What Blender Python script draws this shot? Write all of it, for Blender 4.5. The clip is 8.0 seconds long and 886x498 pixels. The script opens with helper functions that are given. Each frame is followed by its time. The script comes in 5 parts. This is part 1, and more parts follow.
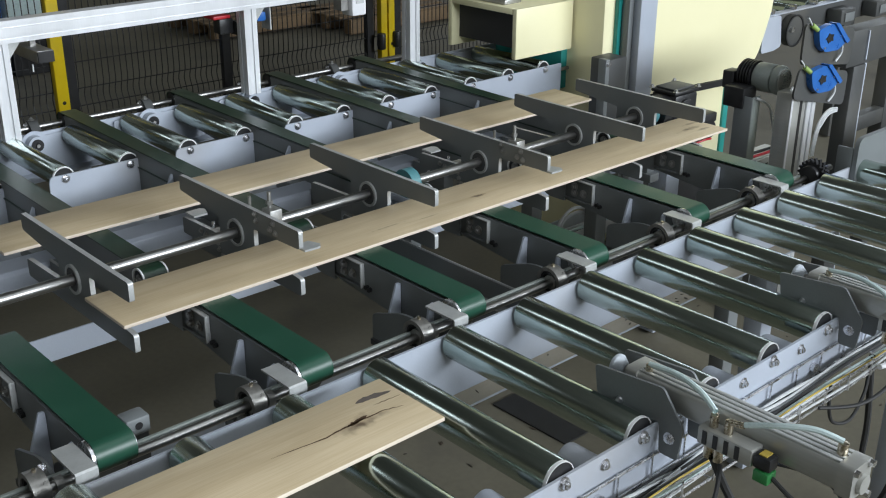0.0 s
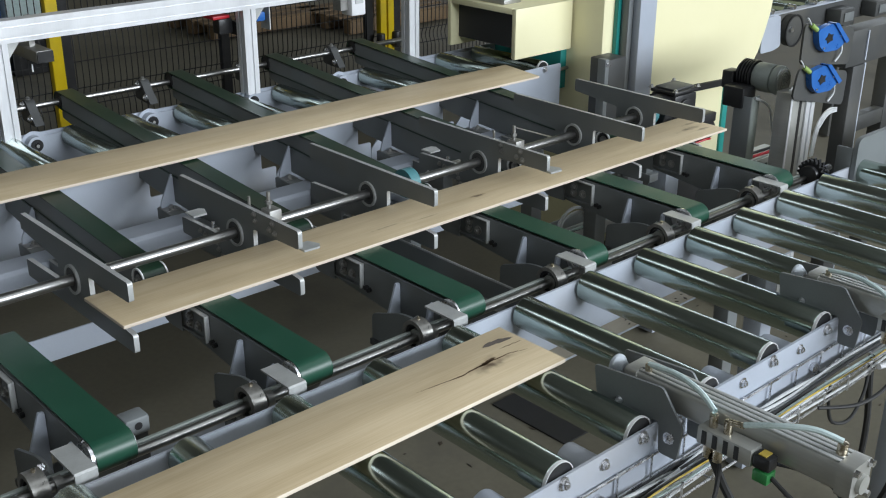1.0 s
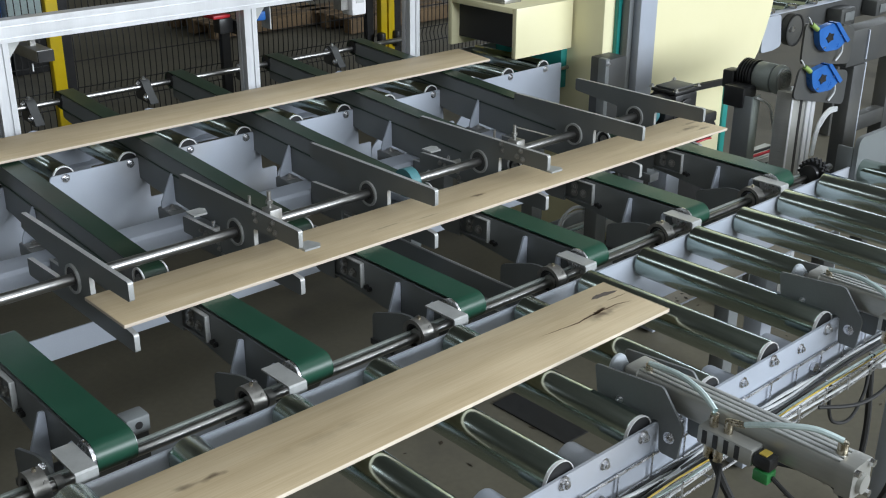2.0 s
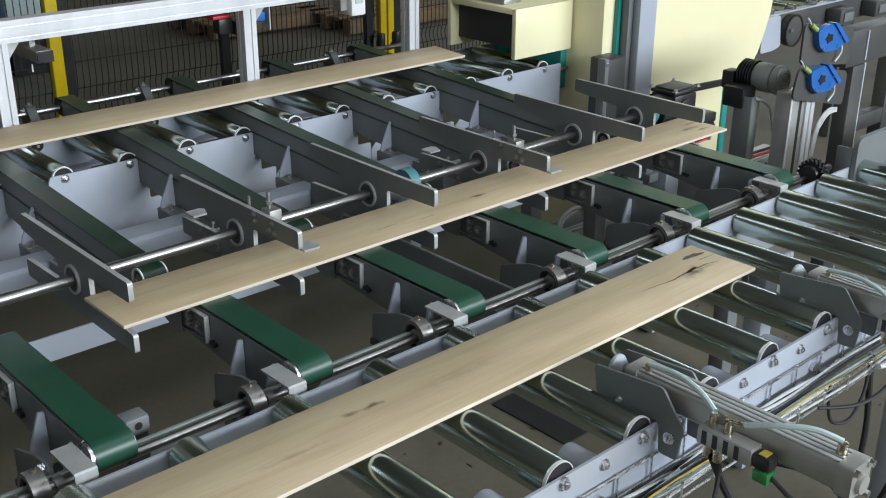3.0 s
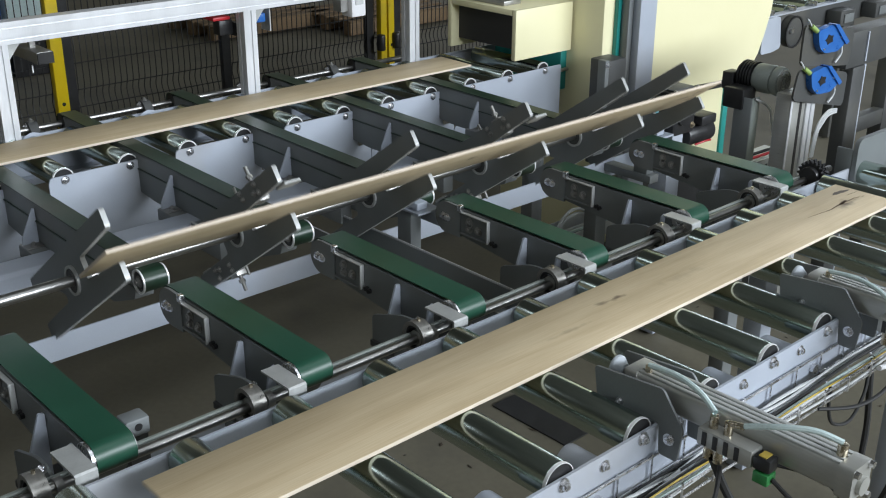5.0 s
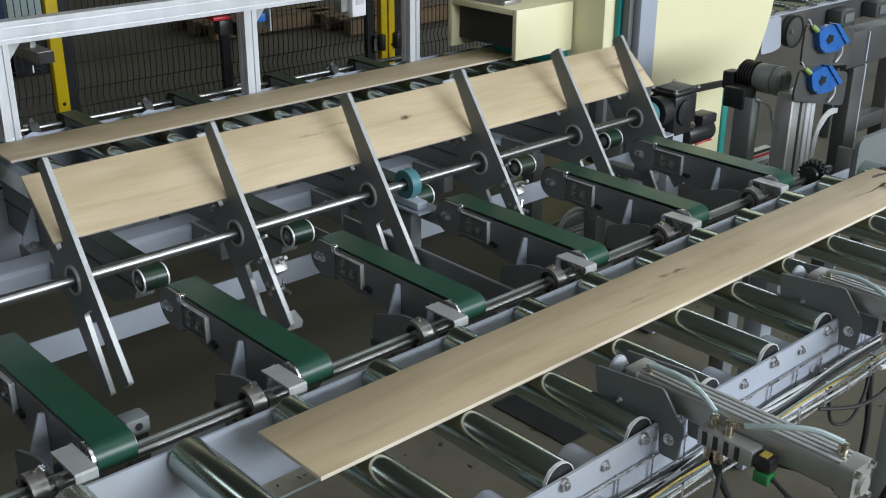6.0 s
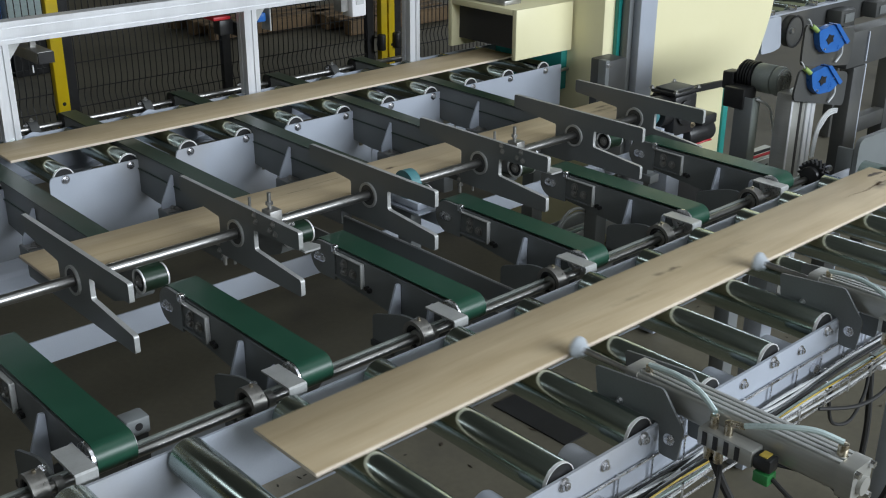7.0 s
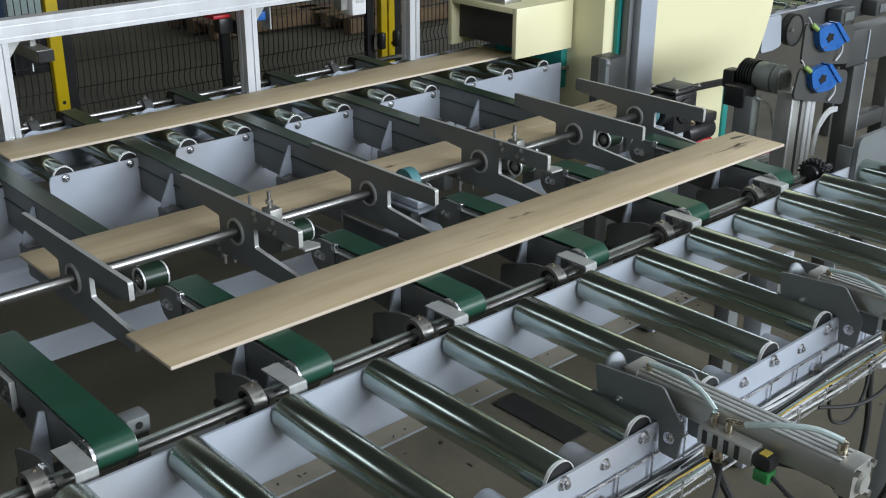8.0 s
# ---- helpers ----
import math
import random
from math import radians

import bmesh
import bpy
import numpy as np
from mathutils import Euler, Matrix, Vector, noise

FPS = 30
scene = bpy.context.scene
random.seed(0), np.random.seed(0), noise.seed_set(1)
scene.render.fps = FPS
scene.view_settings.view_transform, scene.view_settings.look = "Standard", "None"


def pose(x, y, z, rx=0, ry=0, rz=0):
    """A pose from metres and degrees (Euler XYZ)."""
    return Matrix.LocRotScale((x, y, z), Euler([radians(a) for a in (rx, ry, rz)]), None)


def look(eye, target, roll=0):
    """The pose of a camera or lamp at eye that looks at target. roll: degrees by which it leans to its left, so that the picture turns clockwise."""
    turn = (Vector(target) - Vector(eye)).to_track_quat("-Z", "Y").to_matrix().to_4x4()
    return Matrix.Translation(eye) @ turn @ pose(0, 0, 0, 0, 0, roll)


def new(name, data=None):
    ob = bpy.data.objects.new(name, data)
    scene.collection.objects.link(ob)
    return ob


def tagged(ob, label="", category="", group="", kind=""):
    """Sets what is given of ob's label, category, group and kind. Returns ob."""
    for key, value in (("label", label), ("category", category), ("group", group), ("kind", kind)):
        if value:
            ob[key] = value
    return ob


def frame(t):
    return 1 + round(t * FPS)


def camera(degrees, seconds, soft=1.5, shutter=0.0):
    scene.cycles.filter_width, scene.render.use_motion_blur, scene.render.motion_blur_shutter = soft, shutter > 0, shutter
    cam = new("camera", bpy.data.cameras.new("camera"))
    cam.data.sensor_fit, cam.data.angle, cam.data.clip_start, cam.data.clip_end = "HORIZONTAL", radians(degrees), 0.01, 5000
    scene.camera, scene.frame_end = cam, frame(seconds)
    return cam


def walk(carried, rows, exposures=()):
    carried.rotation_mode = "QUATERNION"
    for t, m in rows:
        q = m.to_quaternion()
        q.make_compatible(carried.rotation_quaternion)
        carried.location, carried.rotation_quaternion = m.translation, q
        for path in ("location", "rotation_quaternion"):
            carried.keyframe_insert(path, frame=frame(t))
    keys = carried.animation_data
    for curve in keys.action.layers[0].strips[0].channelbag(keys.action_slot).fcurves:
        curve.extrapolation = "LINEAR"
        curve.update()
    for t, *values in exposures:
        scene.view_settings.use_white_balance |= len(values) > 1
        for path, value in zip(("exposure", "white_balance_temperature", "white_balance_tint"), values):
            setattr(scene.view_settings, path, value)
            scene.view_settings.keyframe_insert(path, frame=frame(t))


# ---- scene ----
# Line space: x along the feed, y across the line, z from the conveyor's top; H is that top's height over the floor.
H = 0.88
cam = camera(44.456, 8.0, soft=1.1, shutter=0.5)
EYE = Vector((-1.187, -1.791, 1.044 + H))


def aim(tilt, yaw):
    a, b = radians(tilt), radians(yaw)
    way = Vector((math.sin(b) * math.cos(a), math.cos(b) * math.cos(a), -math.sin(a)))
    return look(EYE, EYE + way, 0.297)


walk(cam, [(t, aim(22.847 - 0.0299 * d, 42.425 + 0.0299 * s)) for t, d, s in (
    (0.0, 1, 0), (0.5, 0, 0), (1.0, 1, 1), (1.5, 0, 0), (3.0, 1, 1), (3.25, 3.5, 1), (3.5, 5, 1), (4.0, 5, 1.6),
    (4.5, 3.6, 1), (5.2, 3, 0.6), (6.0, 2.6, 0), (7.0, 2.6, 0), (7.5, 1.2, 0), (8.0, 0, 0))],
     exposures=[(0.0, 0.02), (1.5, 0.02), (3.5, 0.06), (4.7, 0.05), (5.8, -0.05), (6.0, -0.18), (6.5, -0.29), (7.0, -0.25), (8.0, -0.11)])

# ---- light ----
world = bpy.data.worlds.new("world")
scene.world = world
world.use_nodes = True
wn = world.node_tree
sky = wn.nodes.new("ShaderNodeTexSky")
sky.sky_type = "NISHITA"
sky.sun_disc = False
sky.sun_elevation = radians(40)
sky.sun_rotation = radians(200)
wn.links.new(sky.outputs[0], wn.nodes["Background"].inputs[0])
wn.nodes["Background"].inputs[1].default_value = 0.1


def area(name, eye, target, w, h, power, color):
    d = bpy.data.lights.new(name, "AREA")
    d.shape, d.size, d.size_y, d.energy, d.color = "RECTANGLE", w, h, power, color
    ob = new(name, d)
    ob.matrix_world = look(eye, target)
    return ob


DAY = (0.86, 0.93, 1.0)
# daylight through the window band behind the camera, the east band and the north roof light
area("window_light", (4.0, -10.8, 4.7), (2.4, 0.0, 0.9), 12.0, 2.2, 2020, DAY)
area("east_window_light", (13.8, 5.0, 4.2), (3.0, 3.0, 1.0), 15.0, 1.4, 270, DAY)
# fill lamp added under the closed roof to brighten upward faces
area("top_fill", (0.8, -2.2, 5.85), (0.8, -2.0, 0), 9.0, 1.6, 85, DAY)
area("north_roof_light", (-3.2, 6.3, 5.85), (-3.2, 6.3, 0), 1.1, 5.5, 62, DAY)

# ---- materials ----
def mat(name):
    m = bpy.data.materials.new(name)
    m.use_nodes = True
    return m, m.node_tree.nodes, m.node_tree.links, m.node_tree.nodes["Principled BSDF"]


def ramp(n, stops):
    r = n.new("ShaderNodeValToRGB")
    e = r.color_ramp.elements
    e[0].position, e[0].color = stops[0][0], (*stops[0][1], 1)
    e[1].position, e[1].color = stops[-1][0], (*stops[-1][1], 1)
    for p, c in stops[1:-1]:
        e.new(p).color = (*c, 1)
    return r


def surface(name, dark, light, rough=0.45, metal=0.0, scale=9.0, fine=180.0, bump=0.08, spread=0.12, stretch=(1, 1, 1), coat=0.0, dirt=None):
    """Two scales of tone, fine relief and uneven gloss."""
    m, n, l, b = mat(name)
    tc = n.new("ShaderNodeTexCoord")
    mp = n.new("ShaderNodeMapping")
    mp.inputs["Scale"].default_value = stretch
    l.new(tc.outputs["Object"], mp.inputs[0])
    big, small = n.new("ShaderNodeTexNoise"), n.new("ShaderNodeTexNoise")
    big.inputs["Scale"].default_value, big.inputs["Detail"].default_value = scale, 5
    small.inputs["Scale"].default_value, small.inputs["Detail"].default_value = fine, 3
    for t in (big, small):
        l.new(mp.outputs[0], t.inputs["Vector"])
    mix = n.new("ShaderNodeMath")
    mix.operation = "MULTIPLY_ADD"
    mix.inputs[1].default_value, mix.inputs[2].default_value = 0.35, 0.0
    l.new(small.outputs[0], mix.inputs[0])
    add = n.new("ShaderNodeMath")
    add.operation = "MULTIPLY_ADD"
    add.inputs[1].default_value = 0.65
    l.new(big.outputs[0], add.inputs[0])
    l.new(mix.outputs[0], add.inputs[2])
    r = ramp(n, [(0.3, dark), (0.7, light)])
    l.new(add.outputs[0], r.inputs[0])
    col = r.outputs[0]
    if dirt:
        d = n.new("ShaderNodeTexNoise")
        d.inputs["Scale"].default_value, d.inputs["Detail"].default_value = 3.0, 8
        l.new(tc.outputs["Object"], d.inputs["Vector"])
        dr = ramp(n, [(0.52, (0, 0, 0)), (0.72, (0.7, 0.7, 0.7))])
        l.new(d.outputs[0], dr.inputs[0])
        mx = n.new("ShaderNodeMixRGB")
        mx.inputs[2].default_value = (*dirt, 1)
        l.new(dr.outputs[0], mx.inputs[0])
        l.new(col, mx.inputs[1])
        col = mx.outputs[0]
    l.new(col, b.inputs["Base Color"])
    rr = n.new("ShaderNodeMapRange")
    rr.inputs["To Min"].default_value, rr.inputs["To Max"].default_value = max(0.03, rough - spread), min(1, rough + spread)
    rr.inputs["From Min"].default_value, rr.inputs["From Max"].default_value = 0.3, 0.7
    l.new(add.outputs[0], rr.inputs["Value"])
    l.new(rr.outputs[0], b.inputs["Roughness"])
    b.inputs["Metallic"].default_value = metal
    b.inputs["Coat Weight"].default_value = coat
    if bump:
        bp = n.new("ShaderNodeBump")
        bp.inputs["Strength"].default_value, bp.inputs["Distance"].default_value = bump, 0.002
        l.new(add.outputs[0], bp.inputs["Height"])
        l.new(bp.outputs[0], b.inputs["Normal"])
    return m


# the green belt again, reflection of the brown hall put into its colour, plus dirt
OLIVE = surface("hall_toned_belt", (0.010, 0.030, 0.018), (0.018, 0.046, 0.026), 0.36, scale=6, fine=300, bump=0.06, spread=0.08, dirt=(0.05, 0.05, 0.035))
GALV = surface("dull_galvanised_sheet", (0.42, 0.43, 0.42), (0.54, 0.55, 0.54), 0.4, 0.3, scale=30, fine=200, bump=0.04)
GREY = surface("grey_paint", (0.37, 0.405, 0.468), (0.43, 0.468, 0.535), 0.42, scale=5, fine=260, bump=0.05, dirt=(0.36, 0.36, 0.37))
DARK = surface("dark_grey_paint", (0.150, 0.163, 0.166), (0.188, 0.202, 0.205), 0.45, scale=7, fine=300, bump=0.06, dirt=(0.17, 0.165, 0.15))
ZINC = surface("zinc_plated_tube", (0.33, 0.41, 0.37), (0.58, 0.64, 0.60), 0.21, 1.0, scale=16, fine=120, bump=0.0, spread=0.05, stretch=(1, 0.06, 1))
CHROME = surface("ground_steel_shaft", (0.33, 0.325, 0.32), (0.44, 0.435, 0.42), 0.34, 1.0, scale=8, fine=60, bump=0.0, spread=0.03)
CAP = surface("bright_zinc_cap", (0.80, 0.80, 0.80), (0.90, 0.90, 0.90), 0.35, 0.25, scale=40, fine=200, bump=0.03)
BRIGHT = surface("bright_steel", (0.68, 0.68, 0.70), (0.82, 0.82, 0.84), 0.28, 1.0, scale=40, fine=300, bump=0.05)
STEEL = surface("dull_steel", (0.30, 0.30, 0.29), (0.46, 0.45, 0.43), 0.42, 0.85, scale=25, fine=220, bump=0.12)
BELT = surface("green_belt", (0.011, 0.056, 0.033), (0.019, 0.078, 0.048), 0.36, scale=10, fine=400, bump=0.05, spread=0.08, dirt=(0.045, 0.075, 0.055))
ALU = surface("anodised_aluminium", (0.68, 0.69, 0.71), (0.78, 0.79, 0.81), 0.38, 0.35, scale=20, fine=200, bump=0.03, stretch=(1, 1, 0.1))
CREAM = surface("cream_paint", (0.80, 0.75, 0.47), (0.86, 0.81, 0.54), 0.38, scale=3, fine=200, bump=0.04)
TEAL = surface("teal_paint", (0.012, 0.22, 0.20), (0.025, 0.29, 0.26), 0.4, scale=8, fine=150)
CASTBLUE = surface("blue_grey_cast_paint", (0.05, 0.17, 0.19), (0.08, 0.23, 0.25), 0.45, scale=12, fine=150)
TUBE = surface("weathered_aluminium", (0.40, 0.40, 0.375), (0.50, 0.50, 0.47), 0.36, 0.5, scale=14, fine=200, bump=0.03, stretch=(1, 0.1, 1))
BLUE = surface("blue_plastic", (0.015, 0.10, 0.36), (0.03, 0.15, 0.46), 0.35, scale=20, fine=200)
YELLOW = surface("yellow_paint", (0.72, 0.50, 0.005), (0.82, 0.60, 0.012), 0.4, scale=8, fine=150, dirt=(0.55, 0.42, 0.05))
BLACK = surface("black_plastic", (0.012, 0.012, 0.013), (0.026, 0.026, 0.027), 0.4, scale=30, fine=250)
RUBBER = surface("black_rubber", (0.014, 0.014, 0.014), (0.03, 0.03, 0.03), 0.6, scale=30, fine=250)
WHITE = surface("white_plastic", (0.72, 0.72, 0.74), (0.80, 0.80, 0.82), 0.4, scale=30, fine=200)
HOSE = surface("pale_air_hose", (0.55, 0.68, 0.68), (0.66, 0.78, 0.77), 0.3, scale=30, fine=200, bump=0.0)
LEAD = surface("grey_cable_sheath", (0.50, 0.52, 0.53), (0.62, 0.63, 0.63), 0.4, scale=30, fine=200, bump=0.0)
AMBER = surface("yellow_cable_sheath", (0.50, 0.36, 0.06), (0.58, 0.43, 0.09), 0.4, scale=30, fine=200, bump=0.0)
BRASS = surface("nickel_brass", (0.50, 0.44, 0.34), (0.64, 0.57, 0.45), 0.3, 1.0, scale=40, fine=200)
OLDWOOD = surface("weathered_pallet_wood", (0.13, 0.085, 0.045), (0.21, 0.14, 0.075), 0.75, scale=5, fine=120, bump=0.2, stretch=(0.3, 3, 3))
RED = surface("red_plastic", (0.40, 0.012, 0.02), (0.52, 0.02, 0.03), 0.4, scale=30, fine=200)
GREEN = surface("green_plastic", (0.03, 0.22, 0.06), (0.05, 0.30, 0.09), 0.4, scale=30, fine=200)
MOTOR = surface("grey_green_cast_paint", (0.24, 0.27, 0.25), (0.31, 0.34, 0.32), 0.45, scale=20, fine=150)
PAD = surface("pale_blue_plastic", (0.42, 0.46, 0.50), (0.50, 0.54, 0.58), 0.45, scale=30, fine=200)
LIME = surface("lime_fitting", (0.22, 0.34, 0.08), (0.30, 0.42, 0.12), 0.4, scale=30, fine=200)
CAST = surface("oily_cast_steel", (0.20, 0.195, 0.18), (0.33, 0.32, 0.30), 0.38, 0.7, scale=35, fine=200, bump=0.15, dirt=(0.09, 0.08, 0.06))
ANTH = surface("anthracite_paint", (0.050, 0.052, 0.052), (0.070, 0.072, 0.072), 0.5, scale=7, fine=200, bump=0.06, dirt=(0.10, 0.095, 0.08))
WIRE = surface("black_wire", (0.008, 0.008, 0.008), (0.016, 0.016, 0.016), 0.5, scale=20, fine=200, bump=0.0)
CONCRETE = surface("concrete_floor", (0.112, 0.101, 0.070), (0.178, 0.162, 0.118), 0.75, scale=1.3, fine=45, bump=0.15, dirt=(0.098, 0.09, 0.07))
WALL = surface("hall_wall_paint", (0.16, 0.148, 0.105), (0.22, 0.20, 0.145), 0.7, scale=0.8, fine=30, bump=0.05)
ROOF = surface("hall_roof_sheet", (0.20, 0.20, 0.19), (0.28, 0.28, 0.27), 0.6, scale=1, fine=30, bump=0.05)


def wood(name, shift, knots, tone=1.0):
    """Oak: long grain along x, with knots and cracks at their places (x, y, length, width, depth)."""
    m, n, l, b = mat(name)
    tc = n.new("ShaderNodeTexCoord")
    mp = n.new("ShaderNodeMapping")
    mp.inputs["Location"].default_value = shift
    l.new(tc.outputs["Object"], mp.inputs[0])

    def stretched(sx, sy, scale, detail, warp):
        q = n.new("ShaderNodeMapping")
        q.inputs["Scale"].default_value = (sx, sy, 1)
        l.new(mp.outputs[0], q.inputs[0])
        t = n.new("ShaderNodeTexNoise")
        t.inputs["Scale"].default_value, t.inputs["Detail"].default_value, t.inputs["Distortion"].default_value = scale, detail, warp
        l.new(q.outputs[0], t.inputs["Vector"])
        return t
    broad, fine, patch = stretched(0.7, 9, 3, 4, 0.6), stretched(1.5, 60, 6, 5, 0.2), stretched(2, 6, 1.2, 3, 0.3)
    c1 = ramp(n, [(0.28, (0.555 * tone, 0.442 * tone, 0.280 * tone)), (0.5, (0.62 * tone, 0.505 * tone, 0.335 * tone)), (0.72, (0.66 * tone, 0.552 * tone, 0.380 * tone))])
    l.new(broad.outputs[0], c1.inputs[0])
    c2 = ramp(n, [(0.30, (0.82, 0.78, 0.72)), (0.6, (1, 1, 1))])
    l.new(fine.outputs[0], c2.inputs[0])
    mul = n.new("ShaderNodeMixRGB")
    mul.blend_type, mul.inputs[0].default_value = "MULTIPLY", 0.5
    l.new(c1.outputs[0], mul.inputs[1])
    l.new(c2.outputs[0], mul.inputs[2])
    c3 = ramp(n, [(0.35, (0.88, 0.86, 0.82)), (0.65, (1.05, 1.04, 1.02))])
    l.new(patch.outputs[0], c3.inputs[0])
    mul2 = n.new("ShaderNodeMixRGB")
    mul2.blend_type, mul2.inputs[0].default_value = "MULTIPLY", 1.0
    l.new(mul.outputs[0], mul2.inputs[1])
    l.new(c3.outputs[0], mul2.inputs[2])
    col = mul2.outputs[0]
    wob = n.new("ShaderNodeTexNoise")
    wob.inputs["Scale"].default_value, wob.inputs["Detail"].default_value = 45, 4
    l.new(mp.outputs[0], wob.inputs["Vector"])
    for kx, ky, rx, ry, depth in knots:
        q = n.new("ShaderNodeMapping")
        q.inputs["Location"].default_value = (-kx / rx, -ky / ry, 0)
        q.inputs["Scale"].default_value = (1 / rx, 1 / ry, 0)
        l.new(tc.outputs["Object"], q.inputs[0])
        ln = n.new("ShaderNodeVectorMath")
        ln.operation = "LENGTH"
        l.new(q.outputs[0], ln.inputs[0])
        ad = n.new("ShaderNodeMath")
        ad.operation = "MULTIPLY_ADD"
        ad.inputs[1].default_value = 2.6
        l.new(wob.outputs[0], ad.inputs[0])
        l.new(ln.outputs["Value"], ad.inputs[2])
        rp = ramp(n, [(0.0, (depth,) * 3), (0.25, (depth * 0.75,) * 3), (1.0, (0, 0, 0))])
        mr = n.new("ShaderNodeMapRange")
        mr.inputs["From Min"].default_value, mr.inputs["From Max"].default_value = 1.36, 2.45
        l.new(ad.outputs[0], mr.inputs["Value"])
        l.new(mr.outputs[0], rp.inputs[0])
        mx = n.new("ShaderNodeMixRGB")
        mx.inputs[2].default_value = (0.050, 0.024, 0.011, 1)
        l.new(rp.outputs[0], mx.inputs[0])
        l.new(col, mx.inputs[1])
        col = mx.outputs[0]
    l.new(col, b.inputs["Base Color"])
    b.inputs["Roughness"].default_value = 0.55
    bp = n.new("ShaderNodeBump")
    bp.inputs["Strength"].default_value, bp.inputs["Distance"].default_value = 0.12, 0.001
    l.new(fine.outputs[0], bp.inputs["Height"])
    l.new(bp.outputs[0], b.inputs["Normal"])
    return m


# ---- shapes ----
def box(bm, x0, x1, y0, y1, z0, z1, bev=0.0):
    m = Matrix.LocRotScale(((x0 + x1) / 2, (y0 + y1) / 2, (z0 + z1) / 2), None, (abs(x1 - x0), abs(y1 - y0), abs(z1 - z0)))
    r = bmesh.ops.create_cube(bm, size=1, matrix=m)
    if bev:
        es = list({e for v in r["verts"] for e in v.link_edges})
        bmesh.ops.bevel(bm, geom=es, offset=bev, segments=2, profile=0.5, affect="EDGES")
    return bm


def rod(bm, a, b, r, seg=20, r2=None, bev=0.0):
    a, b = Vector(a), Vector(b)
    d = b - a
    m = Matrix.Translation((a + b) / 2) @ d.to_track_quat("Z", "Y").to_matrix().to_4x4()
    v = bmesh.ops.create_cone(bm, cap_ends=True, segments=seg, radius1=r, radius2=r if r2 is None else r2, depth=d.length, matrix=m)["verts"]
    if bev:
        caps = {f for q in v for f in q.link_faces if len(f.verts) > 4}
        bmesh.ops.bevel(bm, geom=list({e for f in caps for e in f.edges}), offset=bev, segments=2, profile=0.5, affect="EDGES")
    return bm


def ring(bm, a, b, r, hole, seg=24):
    """A thick washer or tube from a to b."""
    a, b = Vector(a), Vector(b)
    q = (b - a).to_track_quat("Z", "Y")
    loops = []
    for c, rad in ((a, hole), (a, r), (b, r), (b, hole)):
        loops.append([bm.verts.new(c + q @ Vector((rad * math.cos(2 * math.pi * i / seg), rad * math.sin(2 * math.pi * i / seg), 0))) for i in range(seg)])
    for k in range(4):
        p, s = loops[k], loops[(k + 1) % 4]
        for i in range(seg):
            bm.faces.new((p[i], p[(i + 1) % seg], s[(i + 1) % seg], s[i]))
    return bm


def rounded(pts, r, n=3):
    """A polygon (2D) with its corners rounded."""
    out = []
    k = len(pts)
    for i in range(k):
        p, a, b = Vector(pts[i]), Vector(pts[i - 1]), Vector(pts[(i + 1) % k])
        u, w = (a - p), (b - p)
        d = min(r, u.length * 0.45, w.length * 0.45)
        s, e = p + u.normalized() * d, p + w.normalized() * d
        for j in range(n + 1):
            t = j / n
            out.append((s * (1 - t) ** 2 + p * (2 * t * (1 - t)) + e * t * t)[:])
    return out


def plate(bm, pts, axis, t0, t1, r=0.0):
    """A plate of the outline pts, from t0 to t1 along axis: x takes (y, z), y takes (x, z), z takes (x, y)."""
    if r:
        pts = rounded(pts, r)
    put = {"x": lambda p, t: (t, p[0], p[1]), "y": lambda p, t: (p[0], t, p[1]), "z": lambda p, t: (p[0], p[1], t)}[axis]
    lo = [bm.verts.new(put(p, t0)) for p in pts]
    hi = [bm.verts.new(put(p, t1)) for p in pts]
    k = len(pts)
    faces = [bm.faces.new(lo), bm.faces.new(list(reversed(hi)))]
    for i in range(k):
        faces.append(bm.faces.new((lo[i], hi[i], hi[(i + 1) % k], lo[(i + 1) % k])))
    bmesh.ops.recalc_face_normals(bm, faces=faces)
    return bm


def sweep(bm, pts, r, seg=8, steps=6):
    """A smooth hose through pts."""
    P = [Vector(p) for p in pts]
    line = []
    for i in range(len(P) - 1):
        a, b, c, d = P[max(i - 1, 0)], P[i], P[i + 1], P[min(i + 2, len(P) - 1)]
        for j in range(steps):
            t = j / steps
            line.append(0.5 * ((2 * b) + (c - a) * t + (2 * a - 5 * b + 4 * c - d) * t * t + (3 * b - a - 3 * c + d) * t ** 3))
    line.append(P[-1])
    prev = None
    for i, p in enumerate(line):
        d = (line[min(i + 1, len(line) - 1)] - line[max(i - 1, 0)]).normalized()
        q = d.to_track_quat("Z", "Y")
        cur = [bm.verts.new(p + q @ Vector((r * math.cos(2 * math.pi * k / seg), r * math.sin(2 * math.pi * k / seg), 0))) for k in range(seg)]
        if prev:
            off = min(range(seg), key=lambda o: (prev[0].co - cur[o].co).length)
            for k in range(seg):
                bm.faces.new((prev[k], prev[(k + 1) % seg], cur[(k + 1 + off) % seg], cur[(k + off) % seg]))
            cur = [cur[(k + off) % seg] for k in range(seg)]
        prev = cur
    return bm


def fresh():
    return bmesh.new()


def at_home(ob):
    p = Vector(ob.location)
    return p + at_home(ob.parent) if ob.parent else p


